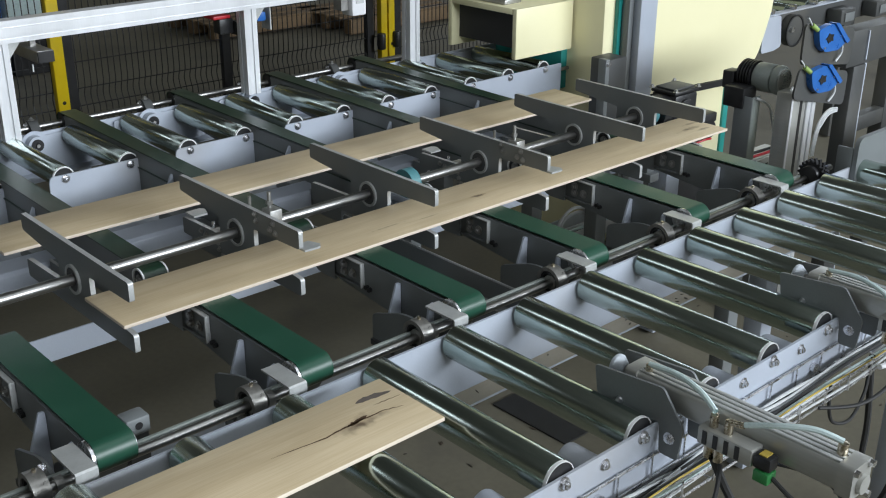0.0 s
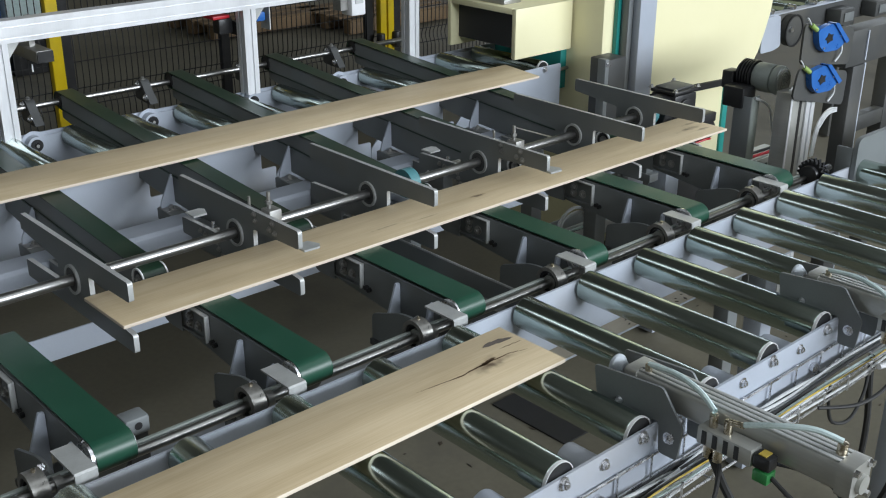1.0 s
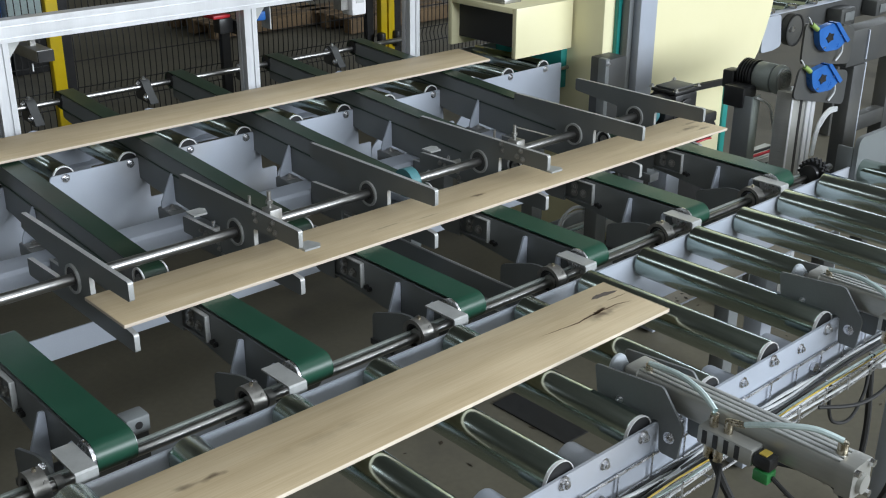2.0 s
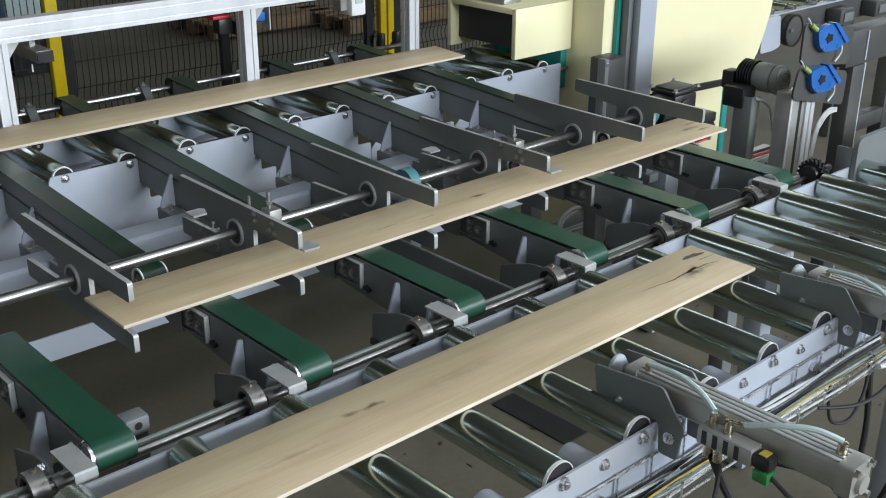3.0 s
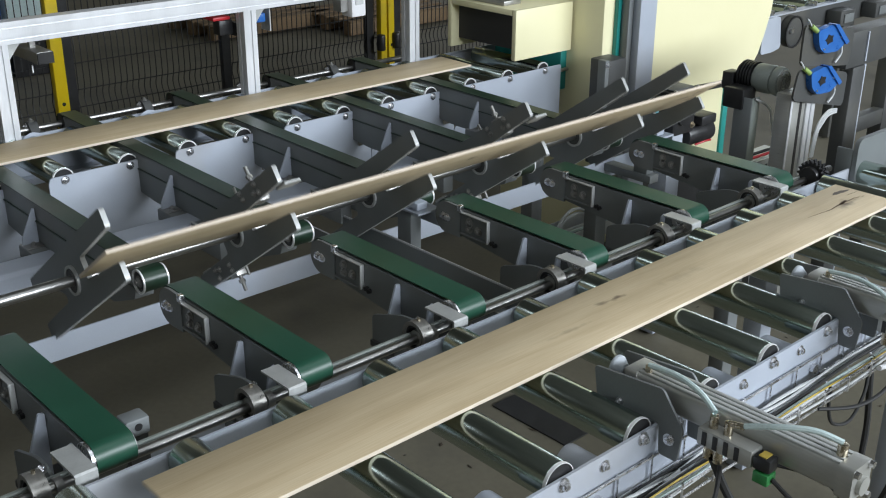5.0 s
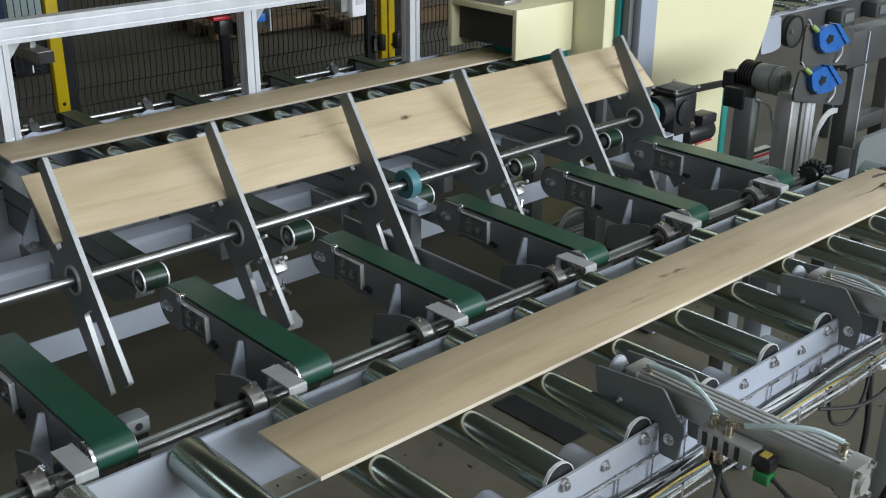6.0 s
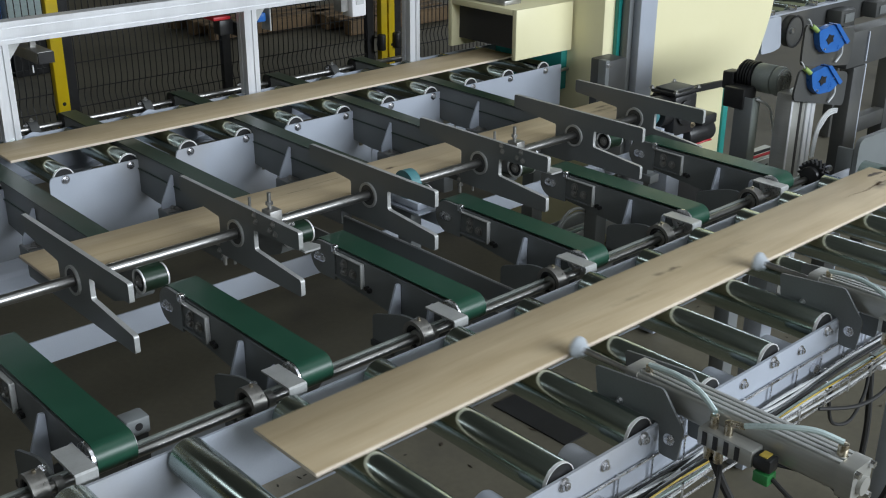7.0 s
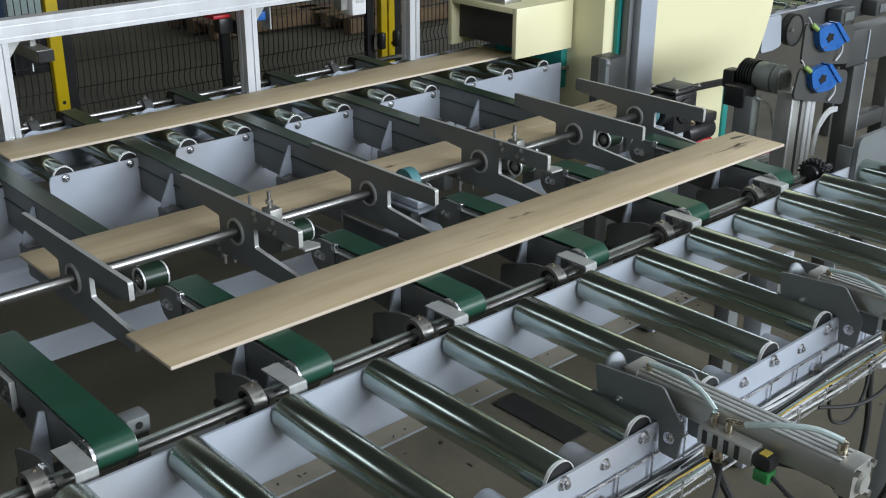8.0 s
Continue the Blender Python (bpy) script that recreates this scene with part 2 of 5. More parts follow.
def part(name, bm, material, parent=None, label="", home=None):
    """One mesh object from a bmesh in line space, under parent; home is its own origin in line space."""
    base = at_home(parent) if parent else Vector()
    here = Vector(home) + Vector((0, 0, H)) if home is not None else (base if parent else Vector((0, 0, H)))
    bmesh.ops.translate(bm, verts=bm.verts[:], vec=Vector((0, 0, H)) - here)
    me = bpy.data.meshes.new(name)
    bm.to_mesh(me)
    bm.free()
    me.materials.append(material)
    for poly in me.polygons:
        poly.use_smooth = True
    me.set_sharp_from_angle(angle=radians(35))
    ob = new(name, me)
    ob.location = here - base
    ob.parent = parent
    if label:
        ob["label"] = label
    return ob


def thing(name, x, y, z, label, category, group="", kind=""):
    ob = new(name)
    ob.empty_display_size = 0.05
    ob.location = (x, y, z + H)
    return tagged(ob, label, category, group, kind)


def bolt(bm, p, axis, r=0.008, head=0.006):
    d = {"x": Vector((1, 0, 0)), "y": Vector((0, 1, 0)), "z": Vector((0, 0, 1))}[axis[-1]] * (-1 if axis[0] == "-" else 1)
    p = Vector(p)
    rod(bm, p, p + d * head * 0.35, r * 1.5, 16)
    rod(bm, p + d * head * 0.35, p + d * head * 1.4, r, 6)
    rod(bm, p + d * head * 1.4, p + d * head * 1.9, r * 0.55, 10)
    return bm


# ---- the hall ----
def slab(name, x0, x1, y0, y1, z0, z1, material, label, category):
    return tagged(part(name, box(fresh(), x0, x1, y0, y1, z0, z1), material, home=((x0 + x1) / 2, (y0 + y1) / 2, z0)), label, category, kind="structure")


slab("floor", -9, 14, -11.2, 13, -H - 0.2, -H, CONCRETE, "dusty brown-grey concrete hall floor", "floor")
slab("ceiling", -9, 14, -11.2, 13, 5.05, 5.2, ROOF, "grey sheet metal hall roof", "ceiling")
slab("wall_north", -9, 14, 13, 13.2, -H, 5.2, WALL, "dim painted hall wall", "wall")
slab("wall_west", -9.2, -9, -11.2, 13, -H, 5.2, WALL, "dim painted hall wall", "wall")
slab("wall_east", 14, 14.2, -11.2, 13, -H, 2.5, WALL, "dim painted hall wall", "wall")
slab("wall_east", 14, 14.2, -11.2, 13, 4.1, 5.2, WALL, "dim painted hall wall over a window band", "wall")
for y0, y1 in ((-11.2, -2.6), (12.6, 13)):
    slab("wall_east", 14, 14.2, y0, y1, 2.5, 4.1, WALL, "dim painted hall wall beside a window band", "wall")
for z0, z1, x0, x1 in ((-H, 2.6, -9, 14), (5.02, 5.05, -9, 14), (2.6, 5.02, -9, -2.1), (2.6, 5.02, 10.1, 14)):
    slab("wall_south", x0, x1, -11.2, -11.0, z0, z1, WALL, "dim painted hall wall with a window band", "wall")


# ---- the rear roller conveyor ----
def roller_mesh(name, x, y0, y1, z, r, parent, bolts, lip=0.87):
    """A zinc-plated roller with its end caps, axle and bolt."""
    ro = part(name, rod(fresh(), (x, y0 + 0.006, z), (x, y1, z), r, 36, bev=0.003), ZINC, parent)
    part("end_cap", ring(fresh(), (x, y0, z), (x, y0 + 0.008, z), r - 0.001, r * lip, 32), CAP, ro, "bright pressed end cap")
    part("seal", ring(fresh(), (x, y0 + 0.002, z), (x, y0 + 0.008, z), r * (lip - 0.01), 0.0085, 24), BLACK, ro)
    part("axle", rod(fresh(), (x, y0 - 0.012, z), (x, y1 + 0.012, z), 0.008, 10), STEEL, ro)
    part("bolt", bolt(fresh(), (x, bolts, z), "-y", 0.009, 0.007), BRIGHT, ro)
    return ro


REAR = thing("rear_roller_conveyor", 1.0, 1.5, -H, "grey steel roller conveyor with zinc-plated rollers", "conveyor")
part("rear_rail", plate(fresh(), [(1.735, -0.02), (1.742, -0.02), (1.742, -0.16), (1.68, -0.16), (1.68, -0.153), (1.735, -0.153)], "x", -1.75, 2.75), GREY, REAR)
for i in range(-4, 6):
    a = 0.02 + 0.428 * i
    b = a + (0.588 if i == 4 else 0.325)
    if i == 5:
        continue
    front = part("side_plate", plate(fresh(), [(a, -0.05), (a + 0.006, -0.032), (b, -0.032), (b, -0.178), (b, -0.30), (a - 0.04, -0.30), (a - 0.04, -0.20), (a, -0.16)] if i == 4 else [(a, -0.05), (a + 0.006, -0.032), (b, -0.032), (b, -0.172), (b + 0.06, -0.172), (b + 0.06, -0.30), (a - 0.04, -0.30), (a - 0.04, -0.20), (a, -0.16)], "y", 1.292, 1.298, 0.008), GREY, REAR, "pale grey bearing plate")
    back = part("back_plate", plate(fresh(), [(a, -0.03), (b, -0.03), (b, -0.19), (a, -0.19)], "y", 1.722, 1.728, 0.008), GREY, REAR)
    wheel = part("return_pulley", ring(fresh(), (a + 0.135, 1.69, -0.05), (a + 0.135, 1.72, -0.05), 0.030, 0.021), GREY, REAR)
    part("bearing_bracket", plate(fresh(), [(a + 0.070, -0.11), (a + 0.082, -0.055), (a + 0.105, -0.018), (a + 0.135, -0.006), (a + 0.168, -0.016), (a + 0.195, -0.055), (a + 0.205, -0.11)], "y", 1.7205, 1.7215, 0.01), GREY, wheel)
    part("hub", rod(fresh(), (a + 0.135, 1.680, -0.05), (a + 0.135, 1.715, -0.05), 0.006, 12), STEEL, wheel)
    part("bearing", ring(fresh(), (a + 0.135, 1.686, -0.05), (a + 0.135, 1.715, -0.05), 0.0208, 0.009), BLACK, wheel)
for i in range(-8, 13):
    if i <= 10:
        roller_mesh("roller", 0.072 + 0.2146 * i, 1.303, 1.715, -0.045, 0.036, REAR, 1.292)
for x in (-1.6, 2.5):
    for y in (1.31, 1.70):
        part("leg", box(fresh(), x - 0.03, x + 0.03, y - 0.03, y + 0.03, -H + 0.01, -0.30 if y < 1.5 else -0.16, 0.004), DARK, REAR)
    part("crossbar", box(fresh(), x - 0.03, x + 0.03, 1.34, 1.67, -0.40, -0.34), DARK, REAR)

# ---- the lifting belts between the turner and the rear conveyor ----
BX = [-0.954 + 0.432 * i for i in range(7)]
PIVOT = (0.62, 0.445, -0.050)


def flat_belt(parent, x, w, y0, y1, z, r, cover=BELT):
    """A green belt round its two pulleys."""
    out, n = [], 10
    for rr in (r, r - 0.003):
        loop = [(y0 + rr * math.cos(math.pi * (0.5 + k / n)), z + rr * math.sin(math.pi * (0.5 + k / n))) for k in range(n + 1)]
        loop += [(y1 + rr * math.cos(math.pi * (1.5 + k / n)), z + rr * math.sin(math.pi * (1.5 + k / n))) for k in range(n + 1)]
        out.append(loop)
    bm = fresh()
    vs = [[bm.verts.new((xx, p[0], p[1])) for p in out[k]] for xx, k in ((x - w, 0), (x + w, 0), (x + w, 1), (x - w, 1))]
    k = len(out[0])
    for j in range(4):
        for i in range(k):
            bm.faces.new((vs[j][i], vs[j][(i + 1) % k], vs[(j + 1) % 4][(i + 1) % k], vs[(j + 1) % 4][i]))
    bmesh.ops.recalc_face_normals(bm, faces=bm.faces[:])
    return part("belt", bm, cover, parent, "dark green flat conveyor belt")


LIFT = thing("lifting_belt_frame", *PIVOT, "row of dark green belts on grey beams that tilts up", "belt conveyor")
for x in BX:
    beam = part("beam", plate(fresh(), [(0.48, -0.020), (1.83, -0.020), (1.83, -0.103), (1.2, -0.158), (0.62, -0.158), (0.50, -0.108)], "x", x - 0.028, x + 0.024, 0.01), DARK, LIFT, "dark grey belt beam")
    flat_belt(beam, x - 0.002, 0.030, 0.457, 1.85, -0.0425, 0.030, OLIVE)
    part("drum", rod(fresh(), (x - 0.031, 0.457, -0.0425), (x + 0.027, 0.457, -0.0425), 0.0265, 24, bev=0.002), BLACK, beam)
    for e in (-0.036, 0.028):
        part("rim", ring(fresh(), (x + e, 0.457, -0.0425), (x + e + 0.004, 0.457, -0.0425), 0.0315, 0.0265, 28), CAP, beam, "bright pulley rim")
    part("rear_pulley", rod(fresh(), (x - 0.031, 1.85, -0.0425), (x + 0.027, 1.85, -0.0425), 0.0265, 24, bev=0.002), BLACK, beam)
    part("bolt", bolt(fresh(), (x - 0.032, 0.457, -0.0425), "-x", 0.010), STEEL, beam)
    ear = part("shaft_bracket", plate(fresh(), [(1.77, -0.10), (1.885, -0.10), (1.892, -0.045), (1.868, -0.024), (1.840, -0.024), (1.815, -0.055)], "x", x - 0.150, x - 0.118, 0.012), ANTH, LIFT, "dark clamping bracket")
    part("bolt", bolt(fresh(), (x - 0.150, 1.862, -0.040), "-x", 0.008), BRIGHT, ear)
    part("bolt", bolt(fresh(), (x - 0.150, 1.808, -0.078), "-x", 0.009), BRIGHT, ear)
    part("lock_nut", bolt(fresh(), (x - 0.135, 1.852, -0.024), "z", 0.007), STEEL, ear)
part("shaft", rod(fresh(), (-1.2, 1.85, -0.050), (1.95, 1.85, -0.050), 0.011, 16), CHROME, LIFT, "bright steel drive shaft")

# ---- the turner ----
HUB = (0.8, 0.44, 0.017)
AX = [-1.146, -0.714, -0.282, 0.150, 0.578, 1.006, 1.436, 1.752]
TURNER = thing("plank_turner", *HUB, "steel shaft carrying a row of dark grey double fork arms", "turning machine")
part("shaft", rod(fresh(), (-2.2, HUB[1], HUB[2]), (1.86, HUB[1], HUB[2]), 0.0135, 28), CHROME, TURNER, "polished steel shaft")


def fork_arm(x):
    y, z = HUB[1], HUB[2]
    near = rounded([(-0.275, 0.083), (-0.275, 0.037), (-0.081, 0.032), (-0.081, -0.021), (-0.275, -0.040), (-0.275, -0.083), (0.275, -0.083), (0.275, -0.037), (0.081, -0.032), (0.081, 0.021), (0.275, 0.040), (0.275, 0.083)], 0.007)
    bm = plate(fresh(), [(y + a, z + b) for a, b in near], "x", x - 0.006, x + 0.006)
    arm = part("fork_arm", bm, DARK, TURNER, "dark grey double fork plate")
    # light on the narrow edges is put into a paler second material
    arm.data.materials.append(GALV)
    for f in arm.data.polygons:
        f.material_index = 0 if abs(f.normal.x) > 0.7 else 1
    part("collar", ring(fresh(), (x - 0.012, y, z), (x - 0.006, y, z), 0.036, 0.0295, 32), GALV, arm, "steel clamping collar")
    part("hub", ring(fresh(), (x - 0.010, y, z), (x - 0.006, y, z), 0.0292, 0.0137, 28), ANTH, arm)
    return arm


ARMS = [fork_arm(x) for x in AX]

# ---- the front belts ----
for i, x in enumerate(BX):
    fb = thing("infeed_belt", x, 0.06, -0.2, "short dark green belt on a grey steel beam", "belt conveyor", "front belts")
    beam = part("beam", plate(fresh(), [(-0.175, -0.010), (0.25, -0.008), (0.30, -0.02), (0.30, -0.072), (0.25, -0.086), (0.05, -0.107), (-0.15, -0.12), (-0.19, -0.07)], "x", x - 0.038, x + 0.034, 0.012), DARK, fb)
    flat_belt(fb, x + 0.002, 0.038, -0.190, 0.305, -0.031, 0.0315)
    part("near_pulley", rod(fresh(), (x - 0.039, -0.190, -0.031), (x + 0.043, -0.190, -0.031), 0.028, 24, bev=0.002), BRIGHT, fb)
    part("pulley_flange", ring(fresh(), (x - 0.044, -0.190, -0.031), (x - 0.039, -0.190, -0.031), 0.0335, 0.020, 28), BRIGHT, fb, "bright pulley flange")
    part("end_plate", plate(fresh(), [(0.29 + 0.046 * math.cos(a * math.pi / 8), -0.045 + 0.046 * math.sin(a * math.pi / 8)) for a in range(-4, 5)] + [(0.235, 0.0), (0.235, -0.09)], "x", x - 0.046, x - 0.039), DARK, fb)
    part("end_roller", rod(fresh(), (x - 0.035, 0.300, -0.033), (x + 0.039, 0.300, -0.033), 0.0275, 24, bev=0.002), STEEL, fb)
    for q in (0.303, 0.285):
        part("bolt", bolt(fresh(), (x - 0.046, q, -0.044), "-x", 0.008), BRIGHT, fb)
    part("clip", box(fresh(), x - 0.052, x - 0.039, 0.226, 0.240, -0.012, 0.006, 0.001), BRIGHT, fb, "bright sheet clip")
    # the tensioner sits in a framed window in the beam's side
    tp = part("tension_plate", box(fresh(), x - 0.0415, x - 0.0385, 0.128, 0.235, -0.074, -0.016), DARK, fb, "dark tensioner plate")
    part("frame_top", box(fresh(), x - 0.050, x - 0.039, 0.127, 0.236, -0.016, -0.0125, 0.0008), GALV, tp, "bare steel frame edge")
    part("frame_end", box(fresh(), x - 0.051, x - 0.039, 0.123, 0.1275, -0.077, -0.0125, 0.001), GALV, tp, "bare steel frame edge")
    part("frame_foot", box(fresh(), x - 0.048, x - 0.039, 0.1275, 0.236, -0.079, -0.075, 0.0008), DARK, tp)
    for q, w in ((0.200, -0.036), (0.200, -0.056), (0.165, -0.052)):
        part("bolt", bolt(fresh(), (x - 0.0415, q, w), "-x", 0.0085), STEEL, tp)
    part("frame_bolt", rod(fresh(), (x - 0.047, 0.112, -0.072), (x - 0.038, 0.112, -0.072), 0.006, 8), BLACK, tp)
    part("frame_bolt", rod(fresh(), (x - 0.047, 0.101, -0.075), (x - 0.038, 0.101, -0.075), 0.006, 8), BLACK, tp)
    part("gusset", plate(fresh(), [(x - 0.039, -0.018), (x - 0.051, -0.016), (x - 0.083, -0.112), (x - 0.083, -0.16), (x - 0.039, -0.16)], "y", -0.014, -0.008, 0.003), GREY, fb, "pale grey gusset")
    part("small_gusset", plate(fresh(), [(x - 0.039, -0.026), (x - 0.053, -0.032), (x - 0.066, -0.10), (x - 0.039, -0.10)], "y", -0.132, -0.126, 0.003), GREY, fb, "pale grey gusset")
    part("bracket", plate(fresh(), [(0.03, -0.096), (-0.075, -0.060), (-0.112, -0.056), (-0.145, -0.068), (-0.165, -0.11), (-0.13, -0.21), (0.03, -0.21)], "x", x - 0.091, x - 0.084, 0.012), DARK, fb)
    part("saddle", box(fresh(), x - 0.098, x + 0.03, -0.05, 0.03, -0.175, -0.16), ANTH, fb)
    cover = part("cover", plate(fresh(), [(-0.160, -0.008), (-0.254, -0.008), (-0.2575, -0.0115), (-0.2575, -0.034), (-0.254, -0.034), (-0.254, -0.012), (-0.160, -0.012)], "x", x - 0.092, x - 0.051), GALV, fb, "bright folded sheet cover")
    br = part("bearing_housing", ring(fresh(), (x - 0.152, -0.19, -0.052), (x - 0.122, -0.19, -0.052), 0.037, 0.028), CAST, fb, "cast pillow block bearing")
    part("seal", ring(fresh(), (x - 0.148, -0.19, -0.052), (x - 0.126, -0.19, -0.052), 0.0278, 0.022), BLACK, br)
    part("side_nut", bolt(fresh(), (x - 0.108, -0.152, -0.040), "-y", 0.007), BRIGHT, br)
    part("bearing_race", ring(fresh(), (x - 0.144, -0.19, -0.058), (x - 0.122, -0.19, -0.058), 0.0200, 0.0105), STEEL, br)
    part("bearing_foot", box(fresh(), x - 0.15, x - 0.12, -0.25, -0.13, -0.10, -0.085, 0.003), CAST, br)
    for q in (-0.238, -0.142):
        part("foot_bolt", bolt(fresh(), (x - 0.135, q, -0.085), "z", 0.007), STEEL, br)
    part("grease_nipple", rod(fresh(), (x - 0.135, -0.19, -0.020), (x - 0.135, -0.19, -0.010), 0.004, 8), BRASS, br)

SHAFT = thing("front_drive_shaft", 0.5, -0.19, -0.055, "bright steel drive shaft under the front belts", "drive shaft")
part("shaft", rod(fresh(), (-1.3, -0.19, -0.058), (1.90, -0.19, -0.058), 0.0100, 20), CHROME, SHAFT)
# grey-green here paints in the belts' reflection on the bar
part("guard_bar", box(fresh(), -1.3, 1.86, -0.174, -0.166, -0.075, -0.050, 0.001), MOTOR, SHAFT, "grey-green flat bar")
for x in BX:
    part("lock_ring", ring(fresh(), (x - 0.105, -0.19, -0.058), (x - 0.09, -0.19, -0.058), 0.016, 0.0101, 20), STEEL, SHAFT, "steel lock ring")

BED = thing("machine_bed", 0.6, 0.6, -H, "grey welded steel frame under the belts", "machine frame")
for y, z0, z1 in ((0.60, -0.255, -0.187), (0.0, -0.24, -0.176)):
    part("crossbeam", plate(fresh(), [(y, z0), (y, z1), (y + 0.005, z1), (y + 0.005, z0 + 0.005), (y + 0.055, z0 + 0.005), (y + 0.055, z0)], "x", -1.6, 2.3), GREY, BED, "grey angle beam")
part("carrier_beam", plate(fresh(), [(0.905, -0.205), (0.905, -0.140), (0.915, -0.130), (1.000, -0.130), (1.000, -0.205), (0.994, -0.205), (0.994, -0.136), (0.918, -0.136), (0.911, -0.143), (0.911, -0.205)], "x", -1.6, 1.86, 0.003), GREY, BED, "pale grey folded steel beam")
for x in (-1.3, 1.8):
    for y in (0.63, 0.955, 0.03):
        part("leg", box(fresh(), x - 0.03, x + 0.03, y - 0.03, y + 0.03, -H + 0.01, {0.63: -0.255, 0.955: -0.136}.get(y, -0.24), 0.004), DARK, BED)

# ---- the front roller conveyor ----
FRONT = thing("front_roller_conveyor", 0.7, -0.53, -H, "grey steel roller conveyor with long zinc-plated rollers", "conveyor")
part("far_rail", plate(fresh(), [(-0.281, -0.020), (-0.275, -0.020), (-0.275, -0.180), (-0.335, -0.180), (-0.335, -0.175), (-0.281, -0.175)], "x", -2.5, 3.2), GREY, FRONT, "pale grey channel rail")
part("near_rail", plate(fresh(), [(-0.790, -0.026), (-0.784, -0.026), (-0.784, -0.170), (-0.740, -0.170), (-0.740, -0.176), (-0.790, -0.176)], "x", -2.5, 3.2), GREY, FRONT, "pale grey channel rail")
for i in range(-9, 16):
    x = -0.423 + 0.2156 * i
    roller_mesh("roller", x, -0.7815, -0.287, -0.038, 0.038, FRONT, -0.790, 0.93)
    part("rail_bolt", bolt(fresh(), (x + 0.108, -0.790, -0.048), "-y", 0.008), BRIGHT, FRONT)
    idler = part("idler", rod(fresh(), (x + 0.108, -0.70, -0.075), (x + 0.108, -0.775, -0.075), 0.030, 24, bev=0.006), GREY, FRONT, "grey plastic idler")
    part("idler_ring", ring(fresh(), (x + 0.108, -0.782, -0.075), (x + 0.108, -0.775, -0.075), 0.031, 0.012), BLACK, idler)
for x in (-2.4, -1.25, 1.42, 2.9):
    for y in (-0.31, -0.76):
        part("leg", box(fresh(), x - 0.03, x + 0.03, y - 0.03, y + 0.03, -H + 0.01, -0.18, 0.004), GREY, FRONT)
    part("crossbar", box(fresh(), x - 0.025, x + 0.025, -0.73, -0.34, -0.33, -0.28, 0.003), GREY, FRONT)

# ---- pushers on the front conveyor ----
PX = (-0.535, 0.315, 0.965)
RODS = []
for x in PX:
    ps = thing("pusher", x, -0.9, -0.03, "pneumatic pusher with a pale blue pad on a grey bracket", "pusher", "pushers")
    for s in (-0.048, 0.042):
        part("side_bracket", plate(fresh(), [(-0.635, 0.035), (-0.645, -0.025), (-0.792, -0.022), (-0.797, -0.085), (-0.838, -0.085), (-0.845, -0.015), (-0.795, 0.050)], "x", x + s, x + s + 0.005, 0.008), DARK, ps, "dark grey bracket plate")
    cyl = part("cylinder", plate(fresh(), [(x - 0.027, -0.006), (x + 0.027, -0.006), (x + 0.027, 0.045), (x - 0.027, 0.045)], "y", -1.13, -0.70, 0.008), TUBE, ps, "ribbed aluminium air cylinder")
    for k in range(4):
        part("rib", box(fresh(), x - 0.022 + 0.013 * k, x - 0.014 + 0.013 * k, -1.13, -0.72, 0.044, 0.049, 0.001), GALV, cyl)
    part("end_cap", plate(fresh(), [(x - 0.031, -0.012), (x + 0.031, -0.012), (x + 0.031, 0.049), (x - 0.031, 0.049)], "y", -1.158, -1.13, 0.008), TUBE, ps, "cast aluminium end cap")
    part("nose_cap", plate(fresh(), [(x - 0.031, -0.012), (x + 0.031, -0.012), (x + 0.031, 0.049), (x - 0.031, 0.049)], "y", -0.72, -0.695, 0.008), TUBE, ps)
    bm = rod(fresh(), (x, -0.70, 0.022), (x, -0.645, 0.022), 0.007, 14)
    rod(bm, (x, -1.0, 0.022), (x, -0.70, 0.022), 0.0065, 14)
    rd = part("piston_rod", bm, CHROME, ps, "polished piston rod", home=(x, -0.645, 0.022))
    bm = rod(fresh(), (x, -0.652, 0.022), (x, -0.636, 0.022), 0.012, 20, 0.023)
    rod(bm, (x, -0.636, 0.022), (x, -0.628, 0.022), 0.023, 24, bev=0.003)
    part("pad", bm, PAD, rd, "round pale blue plastic pad")
    RODS.append((rd, x))

# ---- planks ----
L, W, T = 2.2, 0.187, 0.0085


def plank(name, material, home, x0, y0, z0, label):
    bm = box(fresh(), x0, x0 + L, y0, y0 + W, z0, z0 + T, 0.0012)
    ob = part(name, bm, material, home=home)
    ob.data.materials.append(SAWN)
    for f in ob.data.polygons:
        f.material_index = 1 if abs(f.normal.z) < 0.5 else 0
    return tagged(ob, label, "plank", "planks")


SAWN = surface("fresh_sawn_edge", (0.62, 0.52, 0.42), (0.72, 0.62, 0.51), 0.6, scale=6, fine=150, bump=0.1, stretch=(0.3, 1, 6))
OAK_A = wood("oak_a", (3.1, 1.7, 0), [(1.02, -0.02, 0.05, 0.006, 0.5)], 0.95)
OAK_B = wood("oak_b", (7.3, 4.1, 0), [(1.05, -0.16, 0.06, 0.008, 0.5), (0.009, -0.196, 0.028, 0.008, 1.0), (0.985, -0.195, 0.055, 0.012, 0.7), (1.03, -0.225, 0.04, 0.008, 0.7), (-0.33, -0.209, 0.06, 0.004, 0.4), (-0.21, -0.225, 0.05, 0.004, 0.35)])
